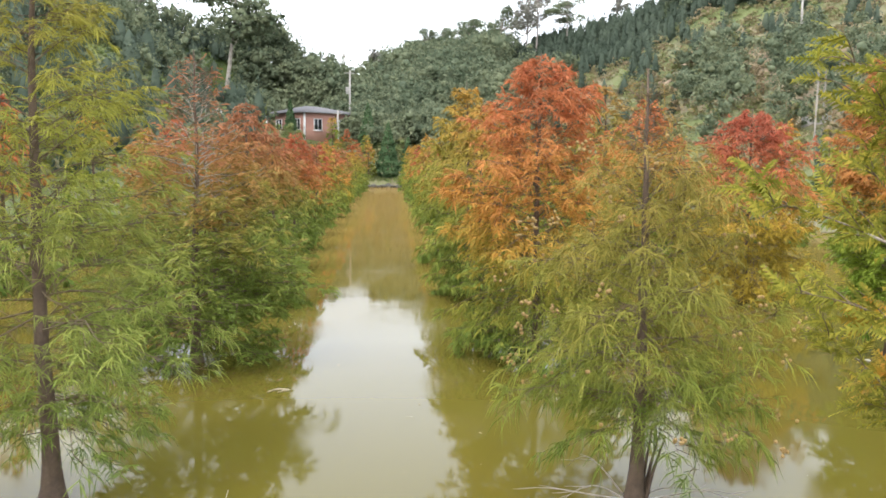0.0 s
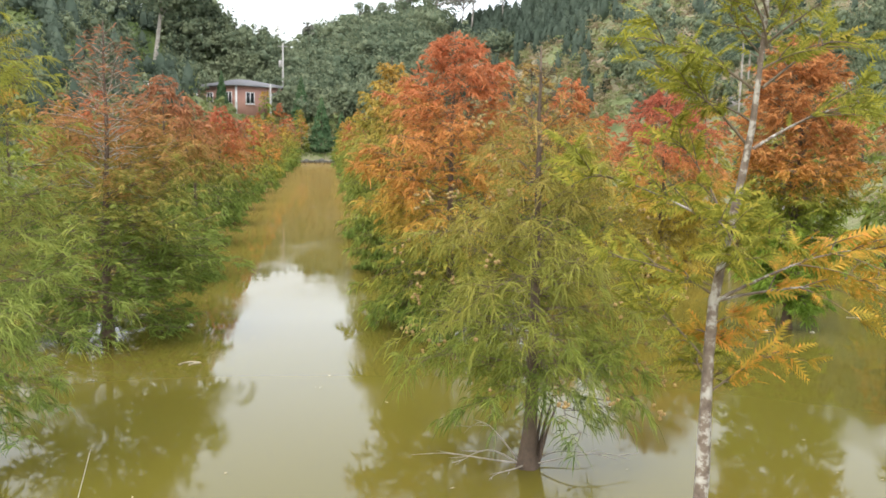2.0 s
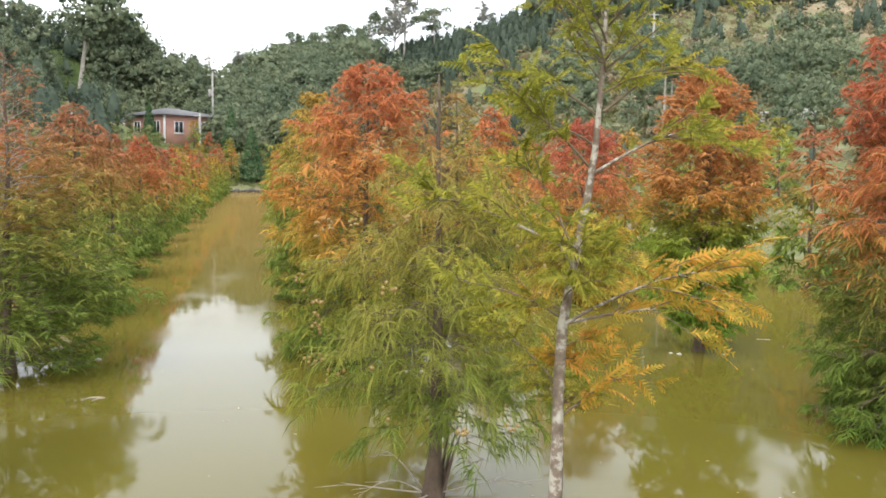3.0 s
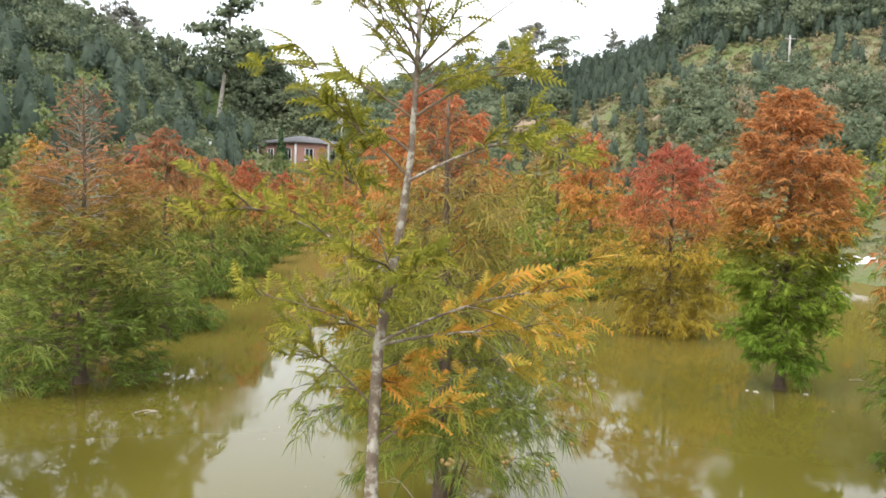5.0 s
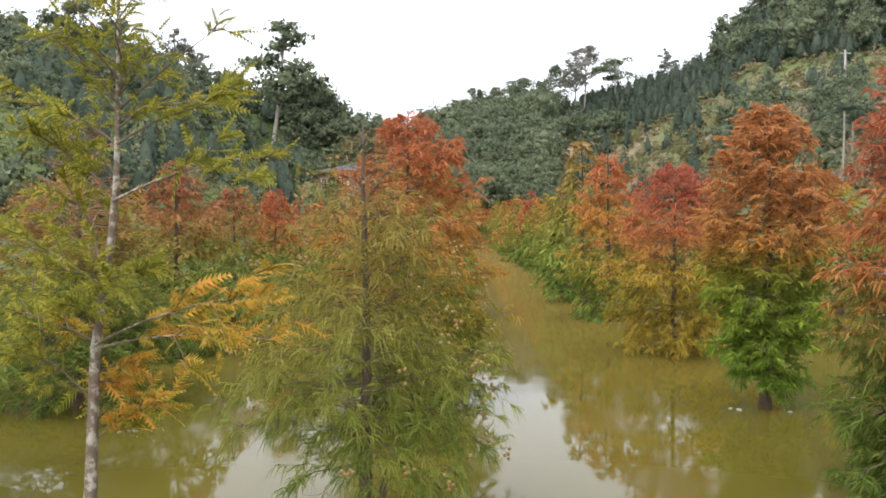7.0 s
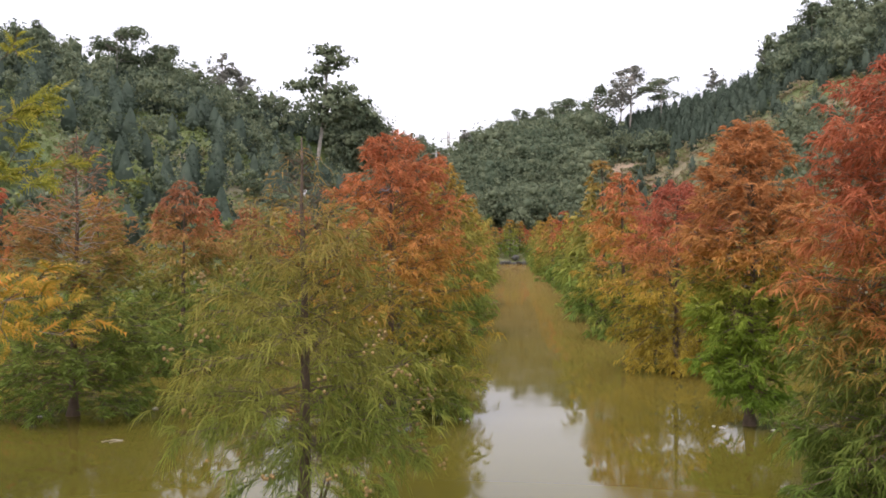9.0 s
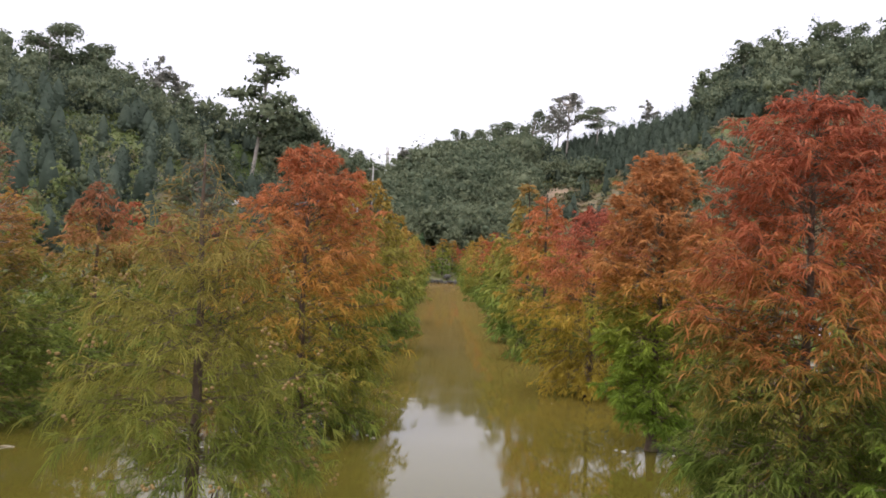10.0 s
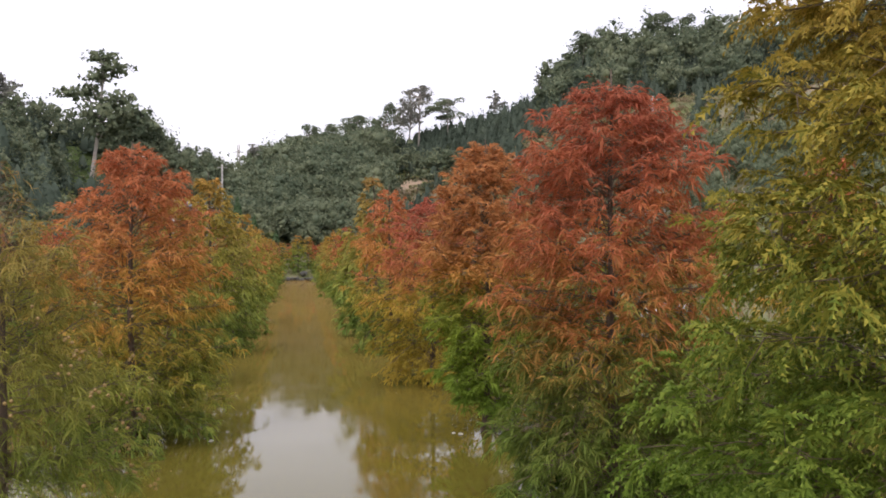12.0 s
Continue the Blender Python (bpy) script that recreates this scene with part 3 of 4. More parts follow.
for row, tones in TONES.items():
    for k, tone in enumerate(tones):
        y = START[row] + k * 5.75 + rng.normal(0, 0.25)
        if y > 94:
            break
        x = ROW[row] + SLANT[row] * y + rng.normal(0, 0.15)
        meshes = (MIDS if y < (22 if row in "RSL" else 12) else FARS)[(k + len(row + tone)) % 2]
        stand(meshes, x, y, tone, TONE_WORDS[tone], rng.uniform(0, 360), GROWN.get((row, k), rng.uniform(0.88, 1.1)))

# ---- the young cypress close by, branch by branch ----
YOUNG = {
    "lime": leafy("foliage_young_lime", [(0.0, (0.275, 0.285, 0.045)), (0.2, (0.35, 0.325, 0.05)), (0.4, (0.43, 0.34, 0.06))], 500.0, 4.0, 0.35, 0.6, 0.6),
    "gold": leafy("foliage_young_gold", [(0.0, (0.40, 0.31, 0.045)), (0.16, (0.50, 0.30, 0.045)), (0.4, (0.53, 0.23, 0.045))], 500.0, 4.0, 0.35, 0.6, 0.4),
}


def young_cypress(x, y):
    """height of the joint, bearing from +x, tilt up, length, share of gold leaf"""
    rng = np.random.default_rng(3)
    ob = thing("young_cypress", x, y, 0, "slender young cypress with patchy pale bark and sparse yellow-green sprays", "tree")
    trunk = Solid()
    zs = np.linspace(-0.5, 3.75, 24)
    spine = np.column_stack([np.interp(zs, [-0.5, 1.5, 2.27, 2.76, 3.2, 3.75], [-0.05, -0.035, 0.0, 0.07, 0.10, 0.12]) + 0.006 * np.sin(zs * 5), 0.02 * np.sin(zs * 3 + 1), zs])
    knots = 1 + 0.12 * np.sin(zs * 23) ** 4
    trunk.tube(spine, np.interp(zs, [-0.5, 1.5, 2.6, 3.2, 3.75], [0.033, 0.0235, 0.0125, 0.0065, 0.002]) * knots, 10)
    part("trunk", trunk.mesh("trunk", BARK_PALE, True), ob)
    main = [(2.77, 8, 30, 0.62, 0), (2.78, 172, 48, 0.46, 0), (2.96, 20, 36, 0.48, 0), (2.95, 165, 38, 0.40, 0), (2.49, 174, 34, 0.62, 0), (2.50, 150, 66, 0.42, 0),
            (2.28, -5, 30, 0.66, 1), (2.27, 0, 17, 0.62, 1), (2.29, 185, 32, 0.46, 0), (2.06, 165, 52, 0.42, 0), (1.95, 12, 42, 0.36, 0.9), (3.08, 5, 40, 0.44, 0), (3.12, 190, 44, 0.38, 0)]
    for k in range(32):
        main.append((rng.uniform(2.95, 3.7), k * 137.5, rng.uniform(25, 60), rng.uniform(0.14, 0.36), 0))
    for k in range(7):
        main.append((rng.uniform(2.0, 2.9), 90 + rng.normal(0, 45) + 180 * (k % 2), rng.uniform(10, 40), rng.uniform(0.14, 0.34), 0.3))
    for k in range(4):
        main.append((rng.uniform(1.9, 2.25), rng.normal(20, 35), rng.uniform(0, 50), rng.uniform(0.10, 0.24), 0.8))
    for z, az, up, length, gold in main:
        a, e = radians(az), radians(up)
        root = np.array([np.interp(z, zs, spine[:, k]) for k in range(3)])
        d = np.array([math.cos(a) * math.cos(e), math.sin(a) * math.cos(e), math.sin(e)])
        side = unit(np.cross(d, [0, 0, 1.0]))
        s = np.linspace(0, 1, 8)[:, None]
        line = root + length * (d * s + np.array([0, 0, -0.24 if z < 3.05 else -0.04]) * s**2 + side * 0.05 * np.sin(s * 4 + az))
        limb = Solid()
        limb.tube(line, 0.001 + (0.0016 + 0.0056 * length) * np.linspace(1, 0.0, 8) ** 1.3, 6)
        spots, ways, lens = [], [], []
        stalks, twigs = [(line, length)], []
        for j in range(int((4 if z < 3.0 else 2) + length * 9)):
            f = rng.uniform(0.2 if z < 3.0 else 0.08, 0.97)
            b = np.array([np.interp(f, s[:, 0], line[:, k]) for k in range(3)])
            w = unit(d * 0.7 + side * rng.choice([-1, 1]) * rng.uniform(0.4, 1.1) + np.array([0, 0, rng.normal(0.15, 0.5)]))
            ln = length * rng.uniform(0.25, 0.5)
            sub = b + ln * (w * s + np.array([0, 0, -0.25]) * s**2)
            tw = Solid()
            tw.tube(sub, np.linspace(0.0026, 0.0008, 8), 4)
            twigs.append(tw)
            stalks.append((sub, ln))
        for stalk, ln in stalks:
            n = max(4 if z < 3.0 else 3, int(ln * (18 if ln == length else 28)))
            f = np.sort(rng.uniform(0.25 if ln == length and z < 3.0 else 0.08, 1.0, n))
            spots.append(np.stack([np.interp(f, s[:, 0], stalk[:, k]) for k in range(3)], -1))
            way = unit(stalk[-1] - stalk[0])
            lat = unit(np.cross(way, [0, 0, 1.0]))
            ways.append(unit(way * 0.75 + lat * rng.choice([-1, 1], n)[:, None] * rng.uniform(0.4, 1.0, (n, 1)) + np.array([0, 0, 1]) * rng.normal(0.25, 0.4, (n, 1))))
            lens.append(rng.uniform(0.07, 0.125, n) * (0.75 if z > 3.0 else 1.0))
        spots, ways, lens = np.concatenate(spots), np.concatenate(ways), np.concatenate(lens)
        arm = part("branch", limb.mesh("branch", BARK_PALE if length > 0.5 else TWIG), ob)
        for tw in twigs:
            part("twig", tw.mesh("twig", TWIG), arm)
        tint = "gold" if rng.random() < gold else "lime"
        part("foliage", blades_mesh("foliage", spots, ways, lens, rng.uniform(0.04, 0.062, len(lens)) * (0.6 if z > 3.0 else 1.0), rng.uniform(0.0, 0.4, len(lens)), rng, YOUNG[tint], 7), arm,
             "golden yellow sprays" if tint == "gold" else "")
    return ob


young_cypress(-0.315, -4.51)


# ---- woods on the slopes ----
def place(az, r):
    return EYE[0] + r * np.sin(np.radians(az)), EYE[1] + r * np.cos(np.radians(az))


def leaf_tris(pts, outward, size, rng, lift=0.55):
    """Small leaf clumps; their shading follows the round of the crown they sit on."""
    n = len(pts)
    nrm = unit(outward + rng.normal(0, 0.7, (n, 3)) + [0, 0, 0.4])
    u = unit(np.cross(nrm, rng.normal(size=(n, 3))))
    w = np.cross(nrm, u)
    a, b = size[:, None] * u * 1.15, size[:, None] * w
    soft = unit(outward + rng.normal(0, 0.5, (n, 3)) + [0, 0, lift])
    return np.stack([pts - a - b * 0.7, pts + a - b * 0.7, pts + b * 1.3], 1), np.repeat(soft[:, None], 3, 1)


def leaf_mesh(name, quads, normals, material):
    me = mesh_of(name, quads, None, np.arange(len(quads) * 3).reshape(-1, 3), material, True)
    me.normals_split_custom_set_from_vertices(normals.reshape(-1, 3).tolist())
    return me


def lumpy_crowns(at, tall, wide, leaves, size, rng, lumps=7, foot=0.08, bodies=None):
    """Leaf clumps over uneven crowns made of several lumps each; at: feet of the trees."""
    n = len(at)
    lump = unit(rng.normal(0, 1, (n, lumps, 3)) * [1, 1, 1.2]) * rng.uniform(0.1, 0.8, (n, lumps, 1))
    fat = rng.uniform(0.16, 0.5, (n, lumps)) ** 1.15
    idx, li = np.repeat(np.arange(n), leaves), rng.integers(0, lumps, n * leaves)
    out = unit(rng.normal(size=(n * leaves, 3)) + [0, 0, 0.25])
    p = lump[idx, li] + out * fat[idx, li][:, None] * rng.uniform(0.5, 1.22, (n * leaves, 1)) * [1.15, 1.15, 0.85]
    half = np.stack([wide, wide, tall * (1 - foot) / 2], -1)[idx]
    mid = at[idx] + np.stack([0 * tall, 0 * tall, tall * (1 + foot) / 2], -1)[idx]
    quads, soft = leaf_tris(mid + p * half, unit(out + 0.5 * p), (size * np.ones(n))[idx] * rng.uniform(0.6, 1.4, n * leaves), rng)
    # each lump's leafy body: an uneven twelve-cornered ball under its loose leaves
    c = lump[:, :, None] + CORNERS * fat[:, :, None, None] * rng.uniform(0.3, 0.62, (n, lumps, 12, 1))
    c = c * np.stack([wide, wide, tall * (1 - foot) / 2], -1)[:, None, None] + (at + np.stack([0 * tall, 0 * tall, tall * (1 + foot) / 2], -1))[:, None, None]
    c = c[:, :lumps if bodies is None else bodies].reshape(-1, 12, 3)
    return quads, soft, c, np.tile(unit(CORNERS + [0, 0, 0.1]), (len(c), 1, 1))


GOLDEN = (1 + 5 ** 0.5) / 2
CORNERS = unit(np.array([[x, y * GOLDEN, 0] for y in (1, -1) for x in (-1, 1)] + [[0, x, y * GOLDEN] for y in (1, -1) for x in (-1, 1)] + [[y * GOLDEN, 0, x] for y in (1, -1) for x in (-1, 1)]))
BALL = np.array([[0, 11, 5], [0, 5, 1], [0, 1, 7], [0, 7, 10], [0, 10, 11], [1, 5, 9], [5, 11, 4], [11, 10, 2], [10, 7, 6], [7, 1, 8],
                 [3, 9, 4], [3, 4, 2], [3, 2, 6], [3, 6, 8], [3, 8, 9], [4, 9, 5], [2, 4, 11], [6, 2, 10], [8, 6, 7], [9, 8, 1]])


def spires(at, tall, wide, leaves, size, rng, full=0.75):
    n = len(at)
    idx = np.repeat(np.arange(n), leaves)
    t = 1 - rng.uniform(0, 1, n * leaves) ** 0.62
    a = rng.uniform(0, 6.283, n * leaves)
    tiers = 1 + 0.14 * np.sin(t * 34 + idx * 1.7 + 2.0 * np.sin(a + idx))
    r = wide[idx] * (1 - t) ** full * np.minimum(1, 0.5 + 4 * t) * tiers * rng.uniform(0.68, 1.08, n * leaves) + 0.04
    out = np.stack([np.cos(a), np.sin(a), np.full(n * leaves, 0.3)], -1)
    p = at[idx] + np.stack([np.cos(a) * r, np.sin(a) * r, tall[idx] * (0.04 + 0.96 * t)], -1)
    quads, soft = leaf_tris(p, out, (size * np.ones(n))[idx] * rng.uniform(0.6, 1.3, n * leaves) * (1.1 - 0.5 * t), rng)
    # the dense needle body of each spire under its loose sprays
    up = (CORNERS[:, 2] + 1) / 2
    c = CORNERS[None] * rng.uniform(0.8, 1.1, (n, 12, 1))
    c = np.stack([c[..., 0] * wide[:, None] * 0.72 * (1.12 - up) ** full, c[..., 1] * wide[:, None] * 0.72 * (1.12 - up) ** full, tall[:, None] * (0.03 + 0.78 * up)], -1)
    return quads, soft, at[:, None] + c, np.tile(unit(CORNERS + [0, 0, 0.4]), (n, 1, 1))


def stuff(name, made, material, label, category):
    quads, soft, balls, round_of = made
    n, m = len(quads), len(balls)
    verts = np.concatenate([quads.reshape(-1, 3), balls.reshape(-1, 3)])
    tris = np.concatenate([np.arange(n * 3).reshape(-1, 3), (n * 3 + np.arange(m)[:, None, None] * 12 + BALL).reshape(-1, 3)])
    me = mesh_of(name, verts, None, tris, material, True)
    me.normals_split_custom_set_from_vertices(np.concatenate([soft.reshape(-1, 3), round_of.reshape(-1, 3)]).tolist())
    return tagged(new(name, me), label, category, kind="stuff")


rng = np.random.default_rng(21)
N = 9000
az = rng.uniform(-36, 36, N)
ux = rng.uniform(0, 1, N) ** 0.75
ridge = np.interp(az, BEARING, RIDGE)
edge_x = np.where(az > 0, POND[1], POND[0])
shore = np.minimum(np.abs((edge_x - EYE[0]) / np.sin(np.radians(np.where(np.abs(az) < 0.5, 0.5, az)))), (POND[3] + 8 - EYE[1]) / np.cos(np.radians(az)))
rr = shore + 5 + (ridge * 1.03 - shore - 5) * ux
px, py = place(az, rr)
pz = land(px, py)
dice = rng.random(N)
right, centre, left = az > 5, (az <= 5) & (az > -11), az <= -11
crest = ux > np.interp(az, [-36, -20, -14, -11, 5, 9, 15, 24, 36], [0.68, 0.66, 0.52, 0.4, 0.72, 0.76, 0.74, 0.72, 0.7])
bare = np.zeros(N, bool)
for cx, cy, reach in BARE:
    bare |= np.hypot(px - cx, py - cy) < reach * 1.1
clear = (np.hypot(px + 17.7, py - 122) < 8) | ((az > -11.0) & (az < -4.0) & (rr < 124))
grove = right & (az > 15.5) & (ux > 0.15) & (ux < 0.48)
pick_broad = ~clear & ~bare & ((centre & (dice < 0.62)) | (left & crest & (dice < 0.10)) | (left & ~crest & (dice < 0.035)) | (grove & (dice < 0.22)) | (right & (az < 9) & (ux > 0.5) & ~crest & (dice < 0.12)) | (right & (az > 15) & crest & (dice < 0.12)))
pick_spire = ~clear & ~bare & ~pick_broad & ((centre & (dice > 0.95)) | (left & crest & (dice > 0.5)) | (left & ~crest & (dice > 0.925)) | (right & crest) | (right & ~crest & ~grove & (dice > 0.93)))
pick_scrub = ~clear & ~bare & ~pick_broad & ~pick_spire & (dice > np.where(right, 0.2, 0.12))
foot = np.stack([px, py, pz - 0.2], -1)
scale = np.clip(rr / 140, 0.5, 1.25)
k = pick_broad
stuff("woods", lumpy_crowns(foot[k], rng.uniform(4.8, 8.8, k.sum()) * scale[k], rng.uniform(2.3, 4.0, k.sum()) * scale[k], 330, 0.17 * scale[k], rng, 13, bodies=6), WOODS_HAZED, "dense dark broadleaf woods on the valley slopes", "woods")
k = pick_spire
on_crest = crest[k]
firs = np.where(left[k], np.where(on_crest, 1.1, 1.85), np.where(on_crest, 0.95, 1.15))
stuff("conifer_plantation", spires(foot[k], rng.uniform(3.0, 5.2, k.sum()) * scale[k] * firs, rng.uniform(0.8, 1.25, k.sum()) * scale[k] * firs * np.where(left[k], 1.2, 1.0), 110, 0.15 * scale[k] * firs, rng), SPIRES, "dark young conifers planted over the slopes", "conifers")
k = pick_scrub
stuff("scrub", lumpy_crowns(foot[k], rng.uniform(0.6, 1.9, k.sum()) * scale[k], rng.uniform(0.8, 2.2, k.sum()) * scale[k], 44, 0.14 * scale[k], rng, 5, 0.0, bodies=0), SCRUB, "low green and straw-coloured scrub on the slopes", "scrub")


n = 460
side = rng.integers(0, 4, n)
bx = np.where(side == 0, -15.5 - np.abs(rng.normal(0, 6, n)), np.where(side == 1, 18.5 + np.abs(rng.normal(0, 7, n)), rng.uniform(-34, 40, n)))
by = np.where(side < 2, rng.uniform(4, 104, n), 107 + np.abs(rng.normal(0, 7, n)))
free = (np.hypot(bx + 17.7, by - 121) > 9) & ~((np.abs(bx - 18) < 3.5) & (np.abs(by - 29) < 5))
bx, by = bx[free], by[free]
n = len(bx)
stuff("bank_shrubs", lumpy_crowns(np.stack([bx, by, land(bx, by) - 0.15], -1), np.where((np.abs(bx + 14) < 8) & (by > 104), 1.2, rng.uniform(1.2, 3.6, n)), rng.uniform(0.7, 1.7, n), 190, 0.10, rng, 8, 0.05, bodies=3), SCRUB, "leafy green shrubs crowding the banks of the pond", "shrubs")


# ---- single trees along the skyline ----
def skyline_tree(bearing, top, r, style, label):
    """A tall hill tree: bare trunk, a few limbs and flat leaf tiers. top: its rise over the eye in degrees."""
    rng = np.random.default_rng(int(1000 + bearing * 10))
    x, y = (float(v) for v in place(bearing, r))
    z = float(land(x, y)) - 0.3
    tall = EYE[2] + r * math.tan(radians(top)) - z
    ob = thing("hill_tree", x, y, z, label, "tree", "tall trees along the ridge")
    wood, boughs = Solid(), Solid()
    zs = np.linspace(0, tall * 0.97, 9)
    spine = np.column_stack([np.sin(zs / tall * 3 + bearing) * tall * 0.02 + zs * (0.09 if style == "umbrella" else 0.03), np.cos(zs / tall * 2) * tall * 0.01, zs])
    wood.tube(spine, np.linspace(0.014, 0.004, 9) * tall + 0.03, 7)
    quads = []
    tiers = {"umbrella": [], "round": [(0.3, 0.30, 5), (0.5, 0.36, 6), (0.7, 0.34, 6), (0.87, 0.24, 4)], "flat": [(0.6, 0.36, 6), (0.78, 0.5, 9), (0.93, 0.38, 8)],
             "airy": [(h, 0.46 - 0.32 * h, 1) for h in rng.uniform(0.5, 1.0, 26)]}[style]
    thick = {"umbrella": 0.05, "round": 0.10, "airy": 0.035, "flat": 0.07}[style]
    if style == "umbrella":
        # one dense main crown, a tuft on a side limb and a thin crown at the top
        tiers = []
        for h, dx, w, high, n in ((0.58, 0.06, 0.15, 0.06, 520), (0.66, 0.05, 0.17, 0.065, 680), (0.65, 0.17, 0.11, 0.045, 280), (0.74, 0.09, 0.10, 0.04, 240), (0.77, -0.14, 0.11, 0.024, 230),
                                  (0.80, -0.06, 0.06, 0.016, 80), (0.86, -0.02, 0.09, 0.022, 170), (0.91, 0.06, 0.10, 0.02, 190), (0.97, -0.02, 0.09, 0.025, 200)):
            root = np.array([np.interp((h - 0.05) * tall * 0.97, zs, spine[:, j]) for j in range(3)])
            tip = np.array([np.interp(h * tall * 0.97, zs, spine[:, 0]) + dx * tall, root[1], h * tall])
            boughs.tube(np.linspace(root, tip, 4), np.linspace(0.006, 0.003, 4) * tall, 5)
            out = unit(rng.normal(size=(n, 3)) + [0, 0, 0.3])
            p = tip + out * np.array([w * 1.25, w * 1.25, high * 1.15]) * tall * rng.uniform(0.3, 1.05, (n, 1)) + np.sin(out[:, :1] * 9) * [[0, 0, 0.012 * tall]]
            quads.append(leaf_tris(p, out, tall * 0.010 * rng.uniform(0.7, 1.3, n) + 0.03, rng))
    for h, w, count in tiers:
        lead = rng.uniform(0, 6.28)
        for k in range(count):
            a = lead + rng.normal(0, 1.1)
            reach = tall * w * rng.uniform(0.2, 1.0)
            root = np.array([np.interp(h * tall * 0.93, zs, spine[:, j]) for j in range(3)])
            tip = root + np.array([math.cos(a) * reach, math.sin(a) * reach, tall * rng.uniform(-0.02, 0.09)])
            boughs.tube(np.linspace(root - [0, 0, tall * 0.05], tip, 4), np.linspace(0.010, 0.004, 4) * tall, 5)
            n = 130 if style != "airy" else 46
            out = unit(rng.normal(size=(n, 3)) + [0, 0, 0.4])
            flat = rng.uniform(0.3, 0.55)
            p = tip + out * np.array([tall * w * flat, tall * w * flat, tall * thick]) * rng.uniform(0.5, 1.0, (n, 1))
            quads.append(leaf_tris(p, out, tall * 0.010 * rng.uniform(0.7, 1.3, n) + 0.05, rng))
    q, soft = (np.concatenate(both_of) for both_of in zip(*quads))
    pale = style == "airy"
    part("trunk", wood.mesh("trunk", PALE_WOOD, True), ob)
    tagged(part("branchwork", boughs.mesh("branchwork", PALE_WOOD, True), ob), kind="stuff")
    part("crown", leaf_mesh("crown", q, soft, PALE_LEAF if pale else WOODS_HAZED), ob)
    return ob


LABELS = {"flat": "broad flat-topped tree spreading over the ridge", "umbrella": "tall tree with layered umbrella crown on a bare trunk", "round": "rounded dark broadleaf tree on the ridge", "airy": "pale thin-leaved tree standing against the sky"}
for bearing, top, r, style in ((-13.2, 12.3, 122, "umbrella"), (-29.2, 12.8, 122, "round"), (-25.2, 12.75, 126, "flat"), (-22.9, 11.9, 130, "flat"), (-19.0, 11.6, 138, "airy"), (-17.7, 10.6, 140, "airy"),
                               (-15.7, 9.4, 146, "round"), (-10.2, 8.7, 146, "round"), (-6.7, 6.9, 152, "round"), (-3.4, 7.1, 166, "airy"), (-0.4, 8.5, 192, "round"), (0.9, 8.6, 204, "round"), (2.7, 9.05, 210, "flat"), (4.6, 9.9, 206, "round"),
                               (6.2, 10.5, 204, "airy"), (6.8, 11.15, 202, "airy"), (8.8, 10.2, 200, "flat"), (11.8, 10.65, 194, "airy"), (14.9, 11.6, 186, "airy"), (16.6, 12.9, 180, "round"), (17.6, 14.1, 177, "round"), (18.7, 14.2, 176, "round"), (20.2, 14.0, 174, "airy"),
                               (22.5, 15.1, 172, "round"), (24.0, 14.7, 170, "round")):
    skyline_tree(bearing, top, r, style, LABELS[style])

# ---- the house over the end of the pond ----
BRICK_PAINT = surface("salmon_wall_tiles", [(0.3, (0.38, 0.20, 0.155)), (0.7, (0.46, 0.26, 0.20))], 1.2, 0.8, bump=0.2)
WHITE_TRIM = surface("white_trim", [(0.3, (0.66, 0.66, 0.64)), (0.7, (0.8, 0.8, 0.78))], 2, 0.6, bump=0.1)
ROOF_GREY = surface("grey_roof_sheet", [(0.3, (0.15, 0.15, 0.155)), (0.7, (0.21, 0.21, 0.215))], 1.2, 0.95, bump=0.3)
CONCRETE = surface("weathered_concrete", [(0.3, (0.30, 0.29, 0.27)), (0.7, (0.46, 0.45, 0.42))], 1.5, 0.9, bump=0.4)
STONE = surface("dark_bank_stone", [(0.3, (0.05, 0.05, 0.042)), (0.55, (0.10, 0.10, 0.085)), (0.8, (0.2, 0.19, 0.17))], 2.5, 0.9, bump=0.6)


def glass_material():
    m, n, l, bs = nodes_of("window_glass")
    bs.inputs["Base Color"].default_value = (0.03, 0.035, 0.04, 1)
    bs.inputs["Roughness"].default_value = 0.05
    return m


GLASS = glass_material()


